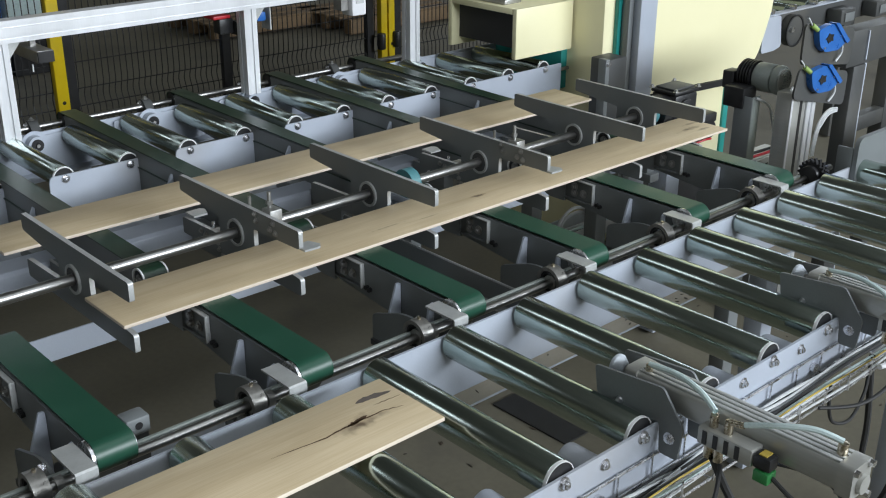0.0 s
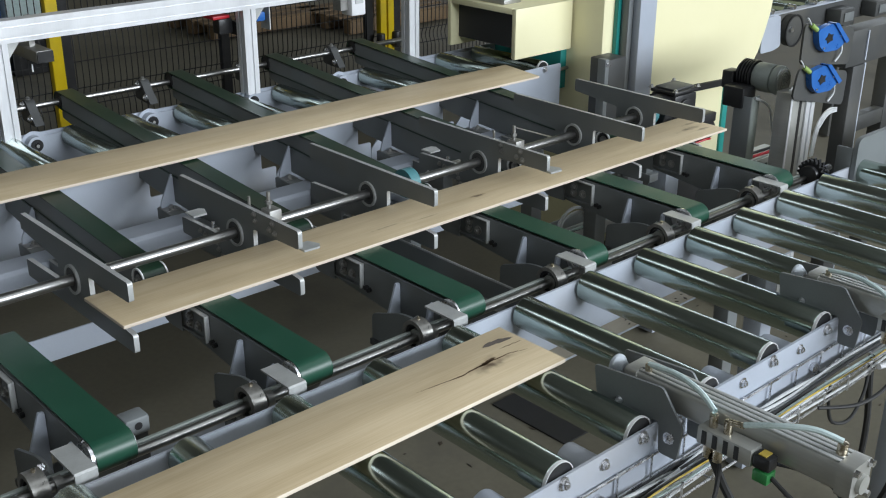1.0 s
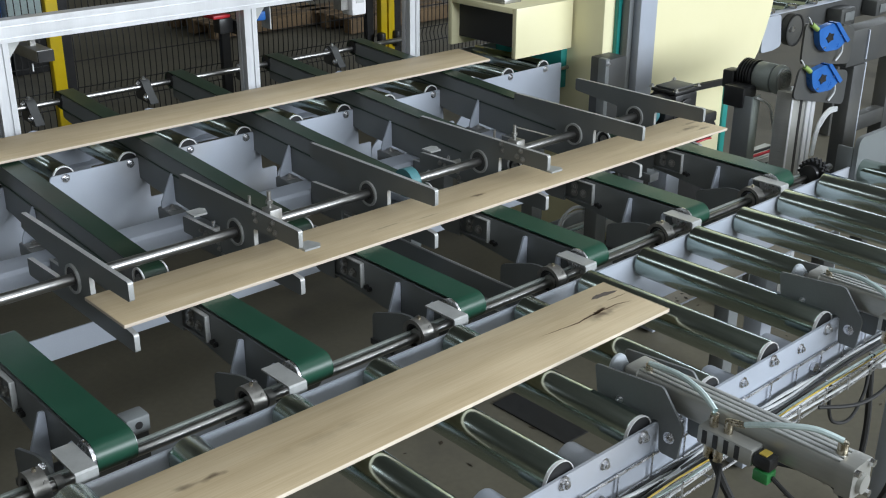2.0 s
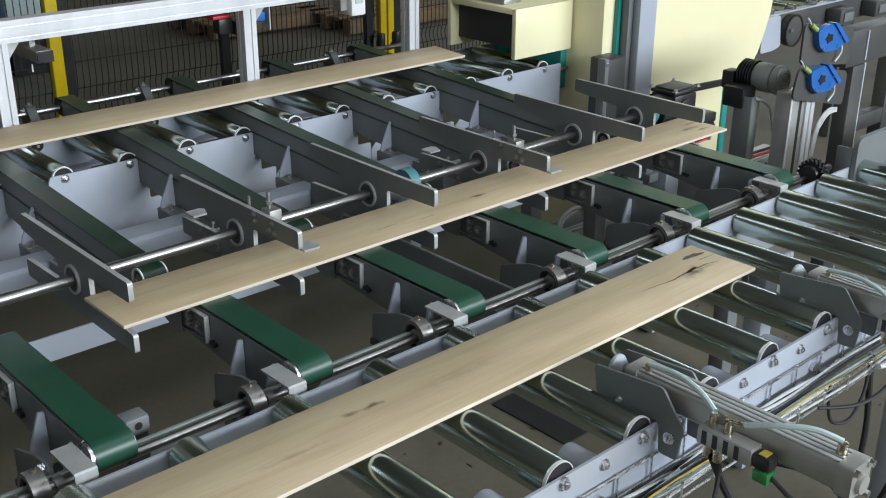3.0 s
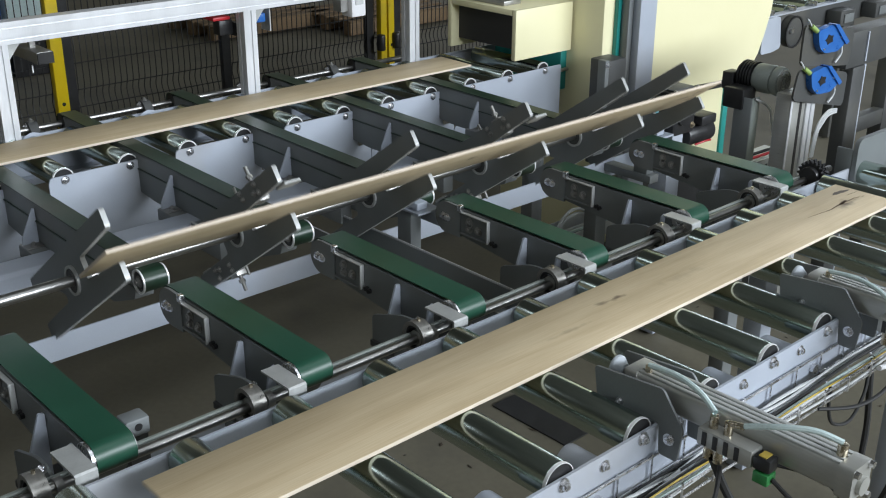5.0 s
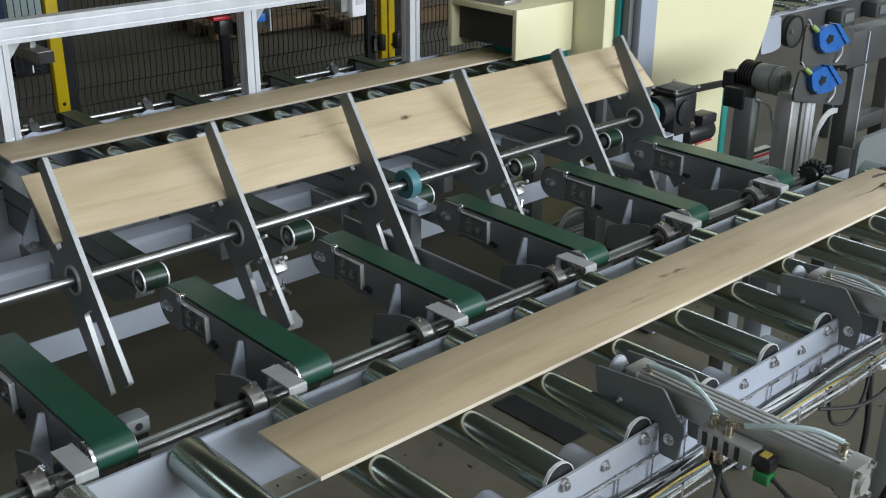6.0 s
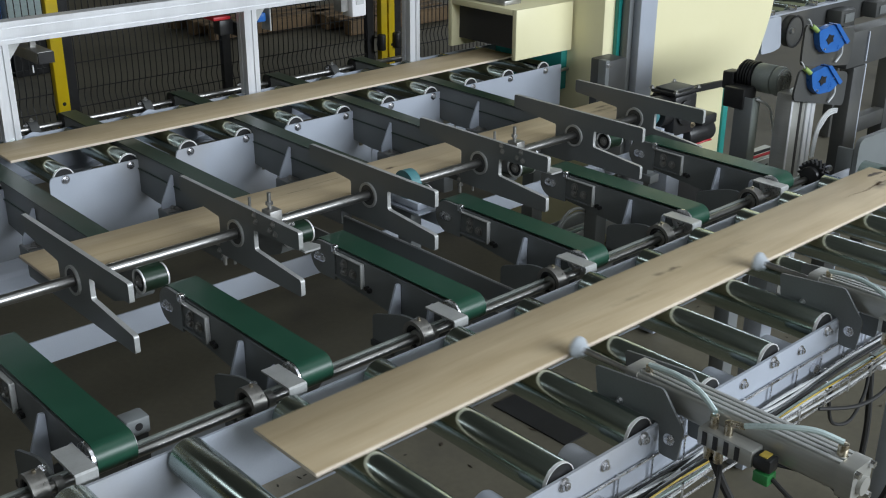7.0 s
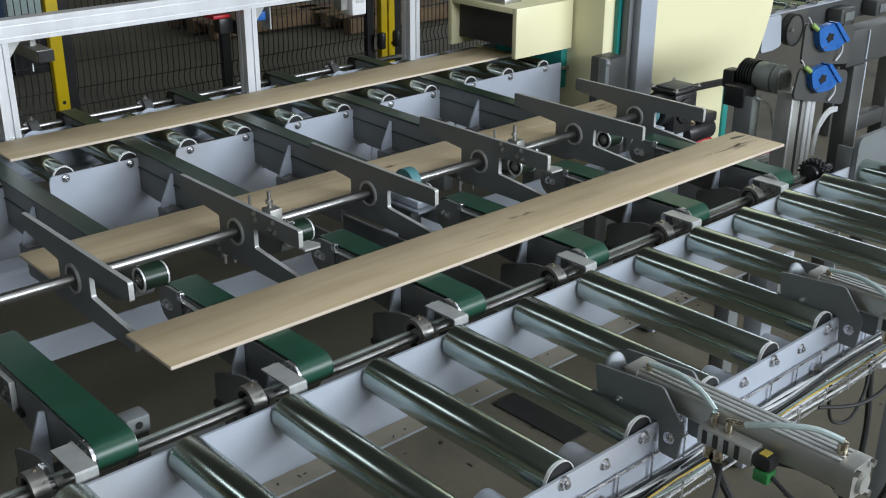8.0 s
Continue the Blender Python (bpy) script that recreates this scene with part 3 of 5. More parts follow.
OAK_C = wood("oak_c", (0.4, 0.9, 0), [(0.965, -0.008, 0.050, 0.020, 0.42), (0.972, -0.012, 0.022, 0.010, 0.75), (1.02, -0.010, 0.040, 0.008, 0.30), (0.03, 0.023, 0.026, 0.008, 0.9), (-0.011, 0.025, 0.035, 0.006, 0.45), (-0.029, 0.03, 0.012, 0.007, 0.4), (-0.171, -0.014, 0.06, 0.006, 0.3), (0.243, 0.0, 0.09, 0.014, 0.16)])
PA = plank("oak_plank", OAK_A, (0.0, 0.0, 0.0), -1.1, 0.0, 0.0, "pale oak plank lying on the rear belts")
PB = plank("oak_plank", OAK_B, HUB, -0.308, 0.162, 0.0, "pale oak plank held in the fork arms")
PC = plank("oak_plank", OAK_C, (0.0, 0.0, 0.0), -1.1, -W / 2, 0.0, "pale oak plank with dark knots on the front rollers")


def crack(name, line, width, material, label, seed):
    """A ragged dark split in the face of the third plank, widest in its middle."""
    rnd = random.Random(seed)
    pts = []
    for k in range(len(line) - 1):
        (xa, ya), (xb, yb) = line[k], line[k + 1]
        pts += [(xa + (xb - xa) * j / 5, ya + (yb - ya) * j / 5 + rnd.uniform(-0.0012, 0.0012)) for j in range(5)]
    pts.append(line[-1])
    n = len(pts) - 1
    half = [width * (0.12 + math.sin(math.pi * k / n) ** 0.7) * rnd.uniform(0.55, 1.0) / 2 for k in range(n + 1)]
    bm = fresh()
    up = [bm.verts.new((p[0], p[1] + h, T + 0.0003)) for p, h in zip(pts, half)]
    low = [bm.verts.new((p[0], p[1] - h, T + 0.0003)) for p, h in zip(pts, half)]
    for k in range(n):
        bm.faces.new((low[k], low[k + 1], up[k + 1], up[k]))
    part(name, bm, material, PC, label)


SPLIT = surface("grey_split_wood", (0.085, 0.070, 0.062), (0.14, 0.115, 0.10), 0.7, scale=30, fine=300, bump=0.2, stretch=(0.3, 1, 1))
BARK = surface("dark_knot", (0.045, 0.022, 0.010), (0.12, 0.065, 0.030), 0.7, scale=60, fine=400, bump=0.2)
crack("split", [(1.008, 0.050), (1.040, 0.051), (1.086, 0.043)], 0.017, SPLIT, "grey weathered split in the plank face", 3)
crack("crack", [(0.790, 0.003), (0.889, -0.007), (0.945, -0.003), (0.985, -0.001), (1.034, -0.003), (1.072, -0.014)], 0.0042, BARK, "long dark crack through the knot", 5)
crack("knot", [(0.948, -0.004), (0.972, 0.000), (0.998, 0.004)], 0.013, BARK, "dark brown knot", 8)
crack("crack", [(1.03, 0.024), (1.06, 0.022), (1.092, 0.020)], 0.0022, BARK, "fine dark crack", 9)


# ---- clamps on two of the arms ----
for arm, x in ((ARMS[3], AX[3]), (ARMS[5], AX[5])):
    for s in (1, -1):
        def turned(bm):
            if s < 0:
                bmesh.ops.rotate(bm, verts=bm.verts[:], cent=HUB, matrix=Matrix.Rotation(math.pi, 3, "X"))
            return bm
        part("clamp_block", turned(box(fresh(), x + 0.007, x + 0.042, 0.300, 0.338, 0.052, 0.108, 0.002)), STEEL, arm, "bright steel clamp block")
        bm = rod(fresh(), (x + 0.022, 0.325, 0.10), (x + 0.022, 0.325, 0.150), 0.005, 12)
        rod(bm, (x + 0.022, 0.325, 0.118), (x + 0.022, 0.325, 0.127), 0.009, 6)
        part("pin", turned(rod(fresh(), (x + 0.010, 0.395, 0.08), (x + 0.010, 0.395, 0.122), 0.004, 10)), STEEL, arm)
        part("stud", turned(bm), STEEL, arm, "threaded stud with a nut")
        part("stop_foot", turned(plate(fresh(), [(x + 0.007, 0.160), (x + 0.050, 0.158), (x + 0.060, 0.172), (x + 0.048, 0.205), (x + 0.007, 0.205)], "z", 0.046, 0.051)), GALV, arm, "bent sheet stop")
        if s < 0:
            wing = rod(fresh(), (x + 0.008, 0.262, 0.075), (x + 0.030, 0.262, 0.075), 0.006, 10)
            for k in range(3):
                q = k * 2.094 + 0.4
                rod(wing, (x + 0.026, 0.262, 0.075), (x + 0.034, 0.262 + 0.024 * math.cos(q), 0.075 + 0.024 * math.sin(q)), 0.005, 8)
            part("wing_screw", turned(wing), BRIGHT, arm, "bright wing screw")
        for y, z in ((0.345, 0.075), (0.35, 0.092), (0.285, 0.070), (0.27, 0.090), (0.262, 0.066)):
            part("bolt", turned(bolt(fresh(), (x - 0.006, y, z), "-x", 0.0055, 0.004)), STEEL, arm)

# ---- bearing stands and the drive of the turner ----
def bearing_stand(x, y, z):
    st = thing("bearing_stand", x, y, -0.225, "teal cast bearing on a grey steel stand", "bearing")
    part("bearing", ring(fresh(), (x - 0.016, y, z), (x + 0.016, y, z), 0.042, 0.0185, 28), CASTBLUE, st, "teal cast bearing")
    part("base", box(fresh(), x - 0.02, x + 0.02, y - 0.065, y + 0.065, z - 0.062, z - 0.040, 0.004), GREY, st)
    part("stand_plate", plate(fresh(), [(x - 0.03, z - 0.064), (x + 0.055, z - 0.064), (x + 0.055, z - 0.12), (x + 0.05, z - 0.12), (x + 0.05, z - 0.07), (x - 0.03, z - 0.07)], "y", y - 0.08, y + 0.08), GREY, st, "folded grey sheet")
    part("strut", box(fresh(), x - 0.02, x + 0.03, y - 0.05, 0.599, -0.225, -0.195, 0.003), DARK, st)
    part("post", box(fresh(), x - 0.015, x + 0.025, y - 0.03, y + 0.03, -0.195, z - 0.07, 0.003), DARK, st)


bearing_stand(0.715, HUB[1], HUB[2])
bearing_stand(1.815, HUB[1], HUB[2])
GEAR = thing("gear_motor", 1.98, 0.46, -H, "black gear motor on the end of the turning shaft", "motor")
part("gearbox", box(fresh(), 1.90, 2.03, 0.385, 0.495, -0.075, 0.072, 0.012), BLACK, GEAR, "black gearbox")
part("lid", box(fresh(), 1.895, 2.035, 0.385, 0.495, 0.072, 0.086, 0.006), BLACK, GEAR)
part("lid_plate", box(fresh(), 1.908, 2.022, 0.398, 0.482, 0.0862, 0.093, 0.002), ANTH, GEAR)
for x in (1.900, 2.030):
    for y in (0.388, 0.492):
        part("bolt", bolt(fresh(), (x, y, 0.086), "z", 0.007), STEEL, GEAR)
part("cover_disc", rod(fresh(), (1.955, 0.384, 0.010), (1.955, 0.374, 0.010), 0.046, 28, bev=0.003), BLACK, GEAR, "round black bearing cover")
part("oil_plug", bolt(fresh(), (2.010, 0.385, -0.045), "-y", 0.008), BRASS, GEAR)
part("terminal_box", box(fresh(), 2.075, 2.165, 0.385, 0.455, -0.066, -0.030, 0.006), BLACK, GEAR, "black terminal box")
part("flange", ring(fresh(), (1.846, HUB[1], HUB[2]), (1.90, HUB[1], HUB[2]), 0.055, 0.019, 28), BLACK, GEAR)
part("motor_body", rod(fresh(), (2.03, 0.44, -0.105), (2.19, 0.44, -0.105), 0.042, 24, bev=0.006), BLACK, GEAR, "black finned motor body")
part("cable_ends", sweep(fresh(), [(2.05, 0.39, -0.13), (2.09, 0.375, -0.12), (2.13, 0.38, -0.125)], 0.004), RED, GEAR, "red wiring")
part("stand", box(fresh(), 1.92, 2.0, 0.41, 0.49, -H + 0.01, -0.075, 0.004), GREY, GEAR)

# ---- guides and channels between the belts ----
for x in BX:
    gd = thing("guide_fin", x - 0.05, 1.07, -0.13, "pale grey upright guide fin on a bolted foot", "bracket", "guide fins")
    part("fin", plate(fresh(), [(x - 0.076, -0.127), (x - 0.074, -0.108), (x - 0.035, -0.026), (x - 0.029, -0.028), (x - 0.029, -0.070), (x - 0.0285, -0.127)], "y", 1.068, 1.074, 0.003), GREY, gd)
    part("foot", box(fresh(), x - 0.078, x - 0.0285, 1.030, 1.085, -0.1298, -0.127, 0.0008), STEEL, gd, "bare steel foot")
    part("foot_block", box(fresh(), x - 0.080, x - 0.0285, 1.0005, 1.090, -0.165, -0.130, 0.002), DARK, gd)
    part("bolt", bolt(fresh(), (x - 0.052, 1.048, -0.127), "z", 0.008), STEEL, gd)
    lk = thing("beam_bracket", x - 0.05, 0.87, -0.19, "dark grey box bracket under the belt beam", "bracket", "beam brackets")
    part("body", box(fresh(), x - 0.072, x - 0.030, 0.745, 0.9035, -0.195, -0.122, 0.002), DARK, lk)
    part("top_edge", box(fresh(), x - 0.074, x - 0.066, 0.745, 0.9035, -0.122, -0.1185, 0.001), GALV, lk, "bare cut edge")
    for q in (0.80, 0.82):
        part("bolt", bolt(fresh(), (x - 0.072, q, -0.145), "-x", 0.006), BRIGHT, lk)
CH = thing("cable_channel", 0.545, 0.2, -0.13, "dark grey steel channel between the belts", "channel")
part("channel", plate(fresh(), [(0.485, -0.10), (0.491, -0.10), (0.491, -0.155), (0.60, -0.155), (0.60, -0.10), (0.606, -0.10), (0.606, -0.161), (0.485, -0.161)], "y", -0.17, 0.60), DARK, CH)
for x in (0.4835, 0.6045):
    part("edge", box(fresh(), x, x + 0.003, -0.17, 0.60, -0.1002, -0.098), GALV, CH, "bare cut edge")
for y in (0.42, 0.30, 0.12):
    part("bolt", bolt(fresh(), (0.485, y, -0.128), "-x", 0.007), BRIGHT, CH)
for x in (BX[1] + 0.099,):
    er = thing("shaft_ear", x, -0.085, -0.176, "small grey lug with a drilled hole", "bracket", "shaft ears")
    part("lug", box(fresh(), x - 0.025, x + 0.025, -0.105, -0.062, -0.084, -0.046, 0.006), DARK, er)
    part("hole", rod(fresh(), (x, -0.1058, -0.063), (x, -0.104, -0.063), 0.008, 16), BLACK, er)
    part("lug_foot", box(fresh(), x - 0.02, x + 0.02, -0.100, -0.060, -0.19, -0.084), ANTH, er)
    part("lug_arm", box(fresh(), x - 0.015, x + 0.015, -0.055, 0.0, -0.22, -0.18), MOTOR, er)

# ---- frame over the rear conveyor ----
def profile(bm, x0, x1, y0, y1, z0, z1, axis):
    """A slotted aluminium profile."""
    g = 0.008
    if axis == "z":
        cx, cy = (x0 + x1) / 2, (y0 + y1) / 2
        pts = [(x0, y0), (cx - g, y0), (cx - g, y0 + 0.006), (cx + g, y0 + 0.006), (cx + g, y0), (x1, y0), (x1, cy - g), (x1 - 0.006, cy - g), (x1 - 0.006, cy + g), (x1, cy + g), (x1, y1), (x0, y1), (x0, cy + g), (x0 + 0.006, cy + g), (x0 + 0.006, cy - g), (x0, cy - g)]
        return plate(bm, pts, "z", z0, z1)
    q = (z1 - z0) / 4
    pts = [(y0, z0), (y0, z0 + q - 0.004), (y0 + 0.006, z0 + q - 0.004), (y0 + 0.006, z0 + q + 0.004), (y0, z0 + q + 0.004), (y0, z1 - q - 0.004), (y0 + 0.006, z1 - q - 0.004), (y0 + 0.006, z1 - q + 0.004), (y0, z1 - q + 0.004), (y0, z1), (y1, z1), (y1, z0)]
    return plate(bm, pts, "x", x0, x1)


GANTRY = thing("aluminium_gantry", 1.0, 1.7, -0.02, "bright aluminium profile frame standing over the rear conveyor", "frame")
for x in (-0.86, 0.077, 1.011, 1.820):
    post = part("post", profile(fresh(), x - 0.027, x + 0.027, 1.682, 1.736, -0.02, 0.302 if x < 1.5 else 1.2, "z"), ALU, GANTRY, "slotted aluminium post")
    part("bracket", plate(fresh(), [(x + 0.03, 0.30), (x + 0.07, 0.30), (x + 0.03, 0.25)], "y", 1.69, 1.73), GALV, post)
part("beam", profile(fresh(), -1.8, 1.79, 1.675, 1.725, 0.302, 0.374, "x"), ALU, GANTRY, "slotted aluminium beam")
SR = thing("sensor_rail", 0.31, 2.0, 0.2, "dark aluminium sensor rail hung from the frame", "rail")
part("rail", box(fresh(), 0.262, 0.322, 1.86, 2.7, 0.180, 0.222, 0.004), STEEL, SR)
part("end_cap", box(fresh(), 0.264, 0.320, 1.852, 1.86, 0.182, 0.220), BLACK, SR)
part("hanger", box(fresh(), 0.28, 0.30, 1.95, 1.97, 0.222, 0.33), STEEL, SR)
part("hanger_arm", box(fresh(), 0.28, 0.30, 1.725, 1.95, 0.31, 0.33), STEEL, SR)
part("tag", box(fresh(), 0.258, 0.262, 1.90, 1.905, 0.145, 0.172), WHITE, SR)
LS = thing("light_sensor", 0.95, 1.78, 0.2, "black light sensor with a red front on the post", "sensor")
part("body", box(fresh(), 0.925, 0.985, 1.76, 1.81, 0.205, 0.262, 0.006), BLACK, LS)
part("red_face", box(fresh(), 0.895, 0.968, 1.75, 1.83, 0.264, 0.278, 0.004), RED, LS)
part("mount", box(fresh(), 0.985, 1.0, 1.736, 1.80, 0.20, 0.25), BLACK, LS)
CB = thing("control_box", 1.48, 1.66, 0.22, "pale grey control box hung under the aluminium beam", "control box")
part("body", box(fresh(), 1.415, 1.484, 1.585, 1.655, 0.238, 0.375, 0.006), WHITE, CB)
part("window", box(fresh(), 1.432, 1.470, 1.581, 1.586, 0.285, 0.345, 0.002), LEAD, CB)
part("back", box(fresh(), 1.380, 1.4145, 1.61, 1.66, 0.26, 0.375), STEEL, CB)
FX = thing("blue_fitting", 1.10, 1.75, 0.2, "blue pneumatic fitting beside the aluminium post", "fitting")
part("body", box(fresh(), 1.085, 1.125, 1.75, 1.79, 0.235, 0.27, 0.006), BLUE, FX)
part("nipple", rod(fresh(), (1.045, 1.77, 0.258), (1.085, 1.77, 0.258), 0.010, 14), BRASS, FX)
part("plate", box(fresh(), 1.135, 1.14, 1.74, 1.80, 0.20, 0.34), GALV, FX)

# ---- safety fence ----
FY = 4.0
FENCE = thing("safety_fence", 2.4, FY, -H, "black wire mesh safety fence with yellow posts", "fence")
for x in (-3.45, -1.1, 1.205, 3.500, 3.566, 5.9):
    w = 0.034 if x in (1.205,) else 0.026
    post = part("post", box(fresh(), x - w, x + w, FY - 0.06, FY - 0.01, -H + 0.01, 1.25, 0.004), YELLOW, FENCE, "yellow steel post")
    for z in (0.10, -0.14, -0.55):
        part("bolt", bolt(fresh(), (x, FY - 0.06, z), "-y", 0.007, 0.004), BLACK, post)
for x in (-3.36, -1.02, 1.285, 2.29, 3.42, 3.66):
    part("panel_edge", box(fresh(), x - 0.028, x + 0.028, FY - 0.01, FY + 0.03, -H + 0.03, 1.2), BLACK, FENCE, "black panel frame")
for x, z in ((3.465, -0.52), (3.60, -0.52)):
    part("hinge", rod(fresh(), (x, FY - 0.07, z - 0.055), (x, FY - 0.07, z + 0.055), 0.030, 18, bev=0.01), BLACK, FENCE, "black round hinge")


def fence_wires():
    bm = fresh()
    bends = (-0.55, -0.15, 0.45)
    zs, off = [-H + 0.06], [0.0]
    for z in bends:
        for k in range(-4, 5):
            zs.append(z + 0.02 * k)
            off.append(0.011 * (1 + math.cos(math.pi * k / 4)))
    zs.append(1.18)
    off.append(0.0)

    def strand(pts, r):
        prev = None
        for p in pts:
            cur = [bm.verts.new(Vector(p) + Vector(d)) for d in ((-r, -r, 0), (r, -r, 0), (r, r, 0), (-r, r, 0))]
            if prev:
                for k in range(4):
                    bm.faces.new((prev[k], prev[(k + 1) % 4], cur[(k + 1) % 4], cur[k]))
            prev = cur
    for k in range(252):
        x = -3.4 + 0.0375 * k
        strand([(x, FY + o, z) for z, o in zip(zs, off)], 0.0022)
    for z in [-H + 0.06, 1.18] + [b + d for b in bends for d in (-0.05, 0.05)] + [0.15, -0.35, 0.8]:
        r = 0.0026
        vs = [bm.verts.new((x, FY + 0.006 + a, z + b)) for x in (-3.45, 6.1) for a, b in ((-r, -r), (r, -r), (r, r), (-r, r))]
        for k in range(4):
            bm.faces.new((vs[k], vs[(k + 1) % 4], vs[4 + (k + 1) % 4], vs[4 + k]))
    return bm


tagged(part("wire_mesh", fence_wires(), WIRE, FENCE, "black welded wire mesh"), kind="stuff")

# ---- beyond the fence ----
CAB = thing("grey_cabinet", 1.9, 6.2, -H, "pale grey-green cabinet behind the fence", "cabinet")
part("body", box(fresh(), 1.735, 2.03, 6.0, 6.4, -0.47, 0.6, 0.01), HOSE, CAB)
part("plinth", box(fresh(), 1.75, 2.02, 6.02, 6.38, -H + 0.005, -0.47), BLACK, CAB)
BC = thing("blue_cabinet", 1.5, 6.2, -H, "dark blue steel cabinet behind the fence", "cabinet")
part("body", box(fresh(), 1.2, 1.70, 6.0, 6.5, -H + 0.005, 0.7, 0.01), BLUE, BC)
for x, y in ((4.05, 6.5), (5.05, 5.95)):
    pl = thing("pallet", x, y, -H, "worn brown wooden pallet on the hall floor", "pallet", "pallets")
    for k in range(5):
        part("deck_board", box(fresh(), x - 0.6, x + 0.6, y - 0.4 + 0.17 * k, y - 0.28 + 0.17 * k, -H + 0.12, -H + 0.142, 0.002), OLDWOOD, pl)
    for k in range(3):
        part("bearer", box(fresh(), x - 0.6, x + 0.6, y - 0.4 + 0.34 * k, y - 0.30 + 0.34 * k, -H + 0.02, -H + 0.12, 0.002), OLDWOOD, pl)

# ---- the machine that the rear conveyor feeds ----
MACHINE = thing("feed_machine", 2.9, 1.6, -H, "cream and teal woodworking machine with a feed tunnel", "machine")
part("column", box(fresh(), 2.40, 2.62, 1.135, 1.72, -H + 0.01, 1.3, 0.006), CREAM, MACHINE, "cream painted machine column")
part("teal_strip", box(fresh(), 2.465, 2.53, 1.112, 1.134, -0.06, 1.3, 0.003), TEAL, MACHINE)
part("grey_jamb", box(fresh(), 2.483, 2.55, 1.07, 1.11, -H + 0.01, 1.3, 0.003), DARK, MACHINE)
part("front_post", box(fresh(), 2.51, 2.622, 1.03, 1.069, -H + 0.01, 1.3, 0.004), GREY, MACHINE, "pale grey upright")
part("hood", plate(fresh(), [(2.66, -0.20), (2.83, -0.20), (3.46, -0.232), (3.52, -0.20), (3.57, -0.13), (3.61, -0.04), (3.645, 0.06), (3.66, 0.18), (3.66, 1.3), (2.66, 1.3)], "y", 1.10, 1.9), CREAM, MACHINE, "cream painted hood with a curved edge")
part("sill", plate(fresh(), [(2.72, -0.20), (3.46, -0.232), (3.46, -0.262), (2.72, -0.23)], "y", 1.09, 1.11), BLACK, MACHINE)
part("lower_panel", box(fresh(), 2.72, 3.36, 1.14, 1.9, -0.62, -0.235, 0.006), CREAM, MACHINE)
part("plinth", box(fresh(), 2.74, 3.36, 1.16, 1.9, -H + 0.01, -0.62), BLACK, MACHINE)
part("teal_edge", box(fresh(), 3.36, 3.40, 1.13, 1.9, -H + 0.01, -0.25, 0.003), TEAL, MACHINE)
tun = part("tunnel_side", box(fresh(), 2.04, 2.39, 1.30, 1.324, 0.020, 0.230, 0.004), CREAM, MACHINE, "cream tunnel wall")
part("tunnel_top", box(fresh(), 2.04, 2.395, 1.325, 1.69, 0.205, 0.230, 0.003), CREAM, MACHINE)
part("tunnel_back", box(fresh(), 2.04, 2.395, 1.69, 1.714, 0.020, 0.230, 0.003), CREAM, MACHINE)
part("tunnel_curtain", box(fresh(), 2.085, 2.093, 1.326, 1.689, 0.055, 0.204), RUBBER, MACHINE, "black rubber curtain")
part("tunnel_latch", box(fresh(), 2.30, 2.38, 1.55, 1.62, 0.02, 0.075, 0.004), YELLOW, MACHINE)
part("top_lamp", box(fresh(), 2.07, 2.17, 1.40, 1.68, 0.231, 0.25, 0.003), STEEL, MACHINE)
part("base_side", box(fresh(), 2.36, 2.399, 1.33, 1.75, -0.16, 0.012, 0.004), TEAL, MACHINE, "teal machine base")
part("base_bar", rod(fresh(), (2.33, 1.325, -0.07), (2.42, 1.325, -0.07), 0.008, 12), STEEL, MACHINE)
DC = thing("grey_switch_cabinet", 2.32, 1.05, -H, "small dark grey switch cabinet beside the machine column", "cabinet")
part("body", box(fresh(), 2.285, 2.40, 1.0, 1.10, -0.42, 0.035, 0.006), ANTH, DC)
part("side_edge", box(fresh(), 2.262, 2.286, 0.998, 1.04, -0.40, 0.040, 0.003), DARK, DC)
part("stand", box(fresh(), 2.30, 2.35, 1.03, 1.08, -H + 0.005, -0.42), DARK, DC)
bm = fresh()
bolt(bm, (2.275, 0.998, 0.02), "-y", 0.007)
part("bolt", bm, BRIGHT, DC)

# ---- the outfeed side ----
DRV = thing("drive_motor", 2.42, 0.36, -H, "grey electric motor on a black gear head", "motor")
part("motor_body", rod(fresh(), (2.43, 0.40, 0.057), (2.43, 0.325, 0.057), 0.055, 32, bev=0.008), MOTOR, DRV, "grey-green motor body")
part("fan_cover", rod(fresh(), (2.43, 0.325, 0.057), (2.43, 0.29, 0.057), 0.056, 32, bev=0.012), MOTOR, DRV, "pale grey fan cover")
for r in (0.046, 0.036, 0.026, 0.016):
    part("fan_grille", ring(fresh(), (2.43, 0.2865, 0.057), (2.43, 0.291, 0.057), r, r - 0.0045, 28), TUBE, DRV)
for k in range(5):
    part("cooling_fin", ring(fresh(), (2.43, 0.405 + 0.012 * k, 0.057), (2.43, 0.411 + 0.012 * k, 0.057), 0.058, 0.02, 24), BLACK, DRV)
part("motor_core", rod(fresh(), (2.43, 0.40, 0.057), (2.43, 0.47, 0.057), 0.046, 24), BLACK, DRV)
part("gear_head", box(fresh(), 2.31, 2.40, 0.38, 0.47, -0.05, 0.030, 0.008), BLACK, DRV)
part("cooling_block", box(fresh(), 2.37, 2.43, 0.472, 0.52, 0.0, 0.07, 0.006), BLACK, DRV)
part("mount_plate", box(fresh(), 2.325, 2.372, 0.345, 0.352, -0.25, 0.0, 0.001), MOTOR, DRV, "pale grey mounting plate")
part("mount_side", box(fresh(), 2.318, 2.324, 0.345, 0.42, -0.25, 0.0, 0.001), DARK, DRV)
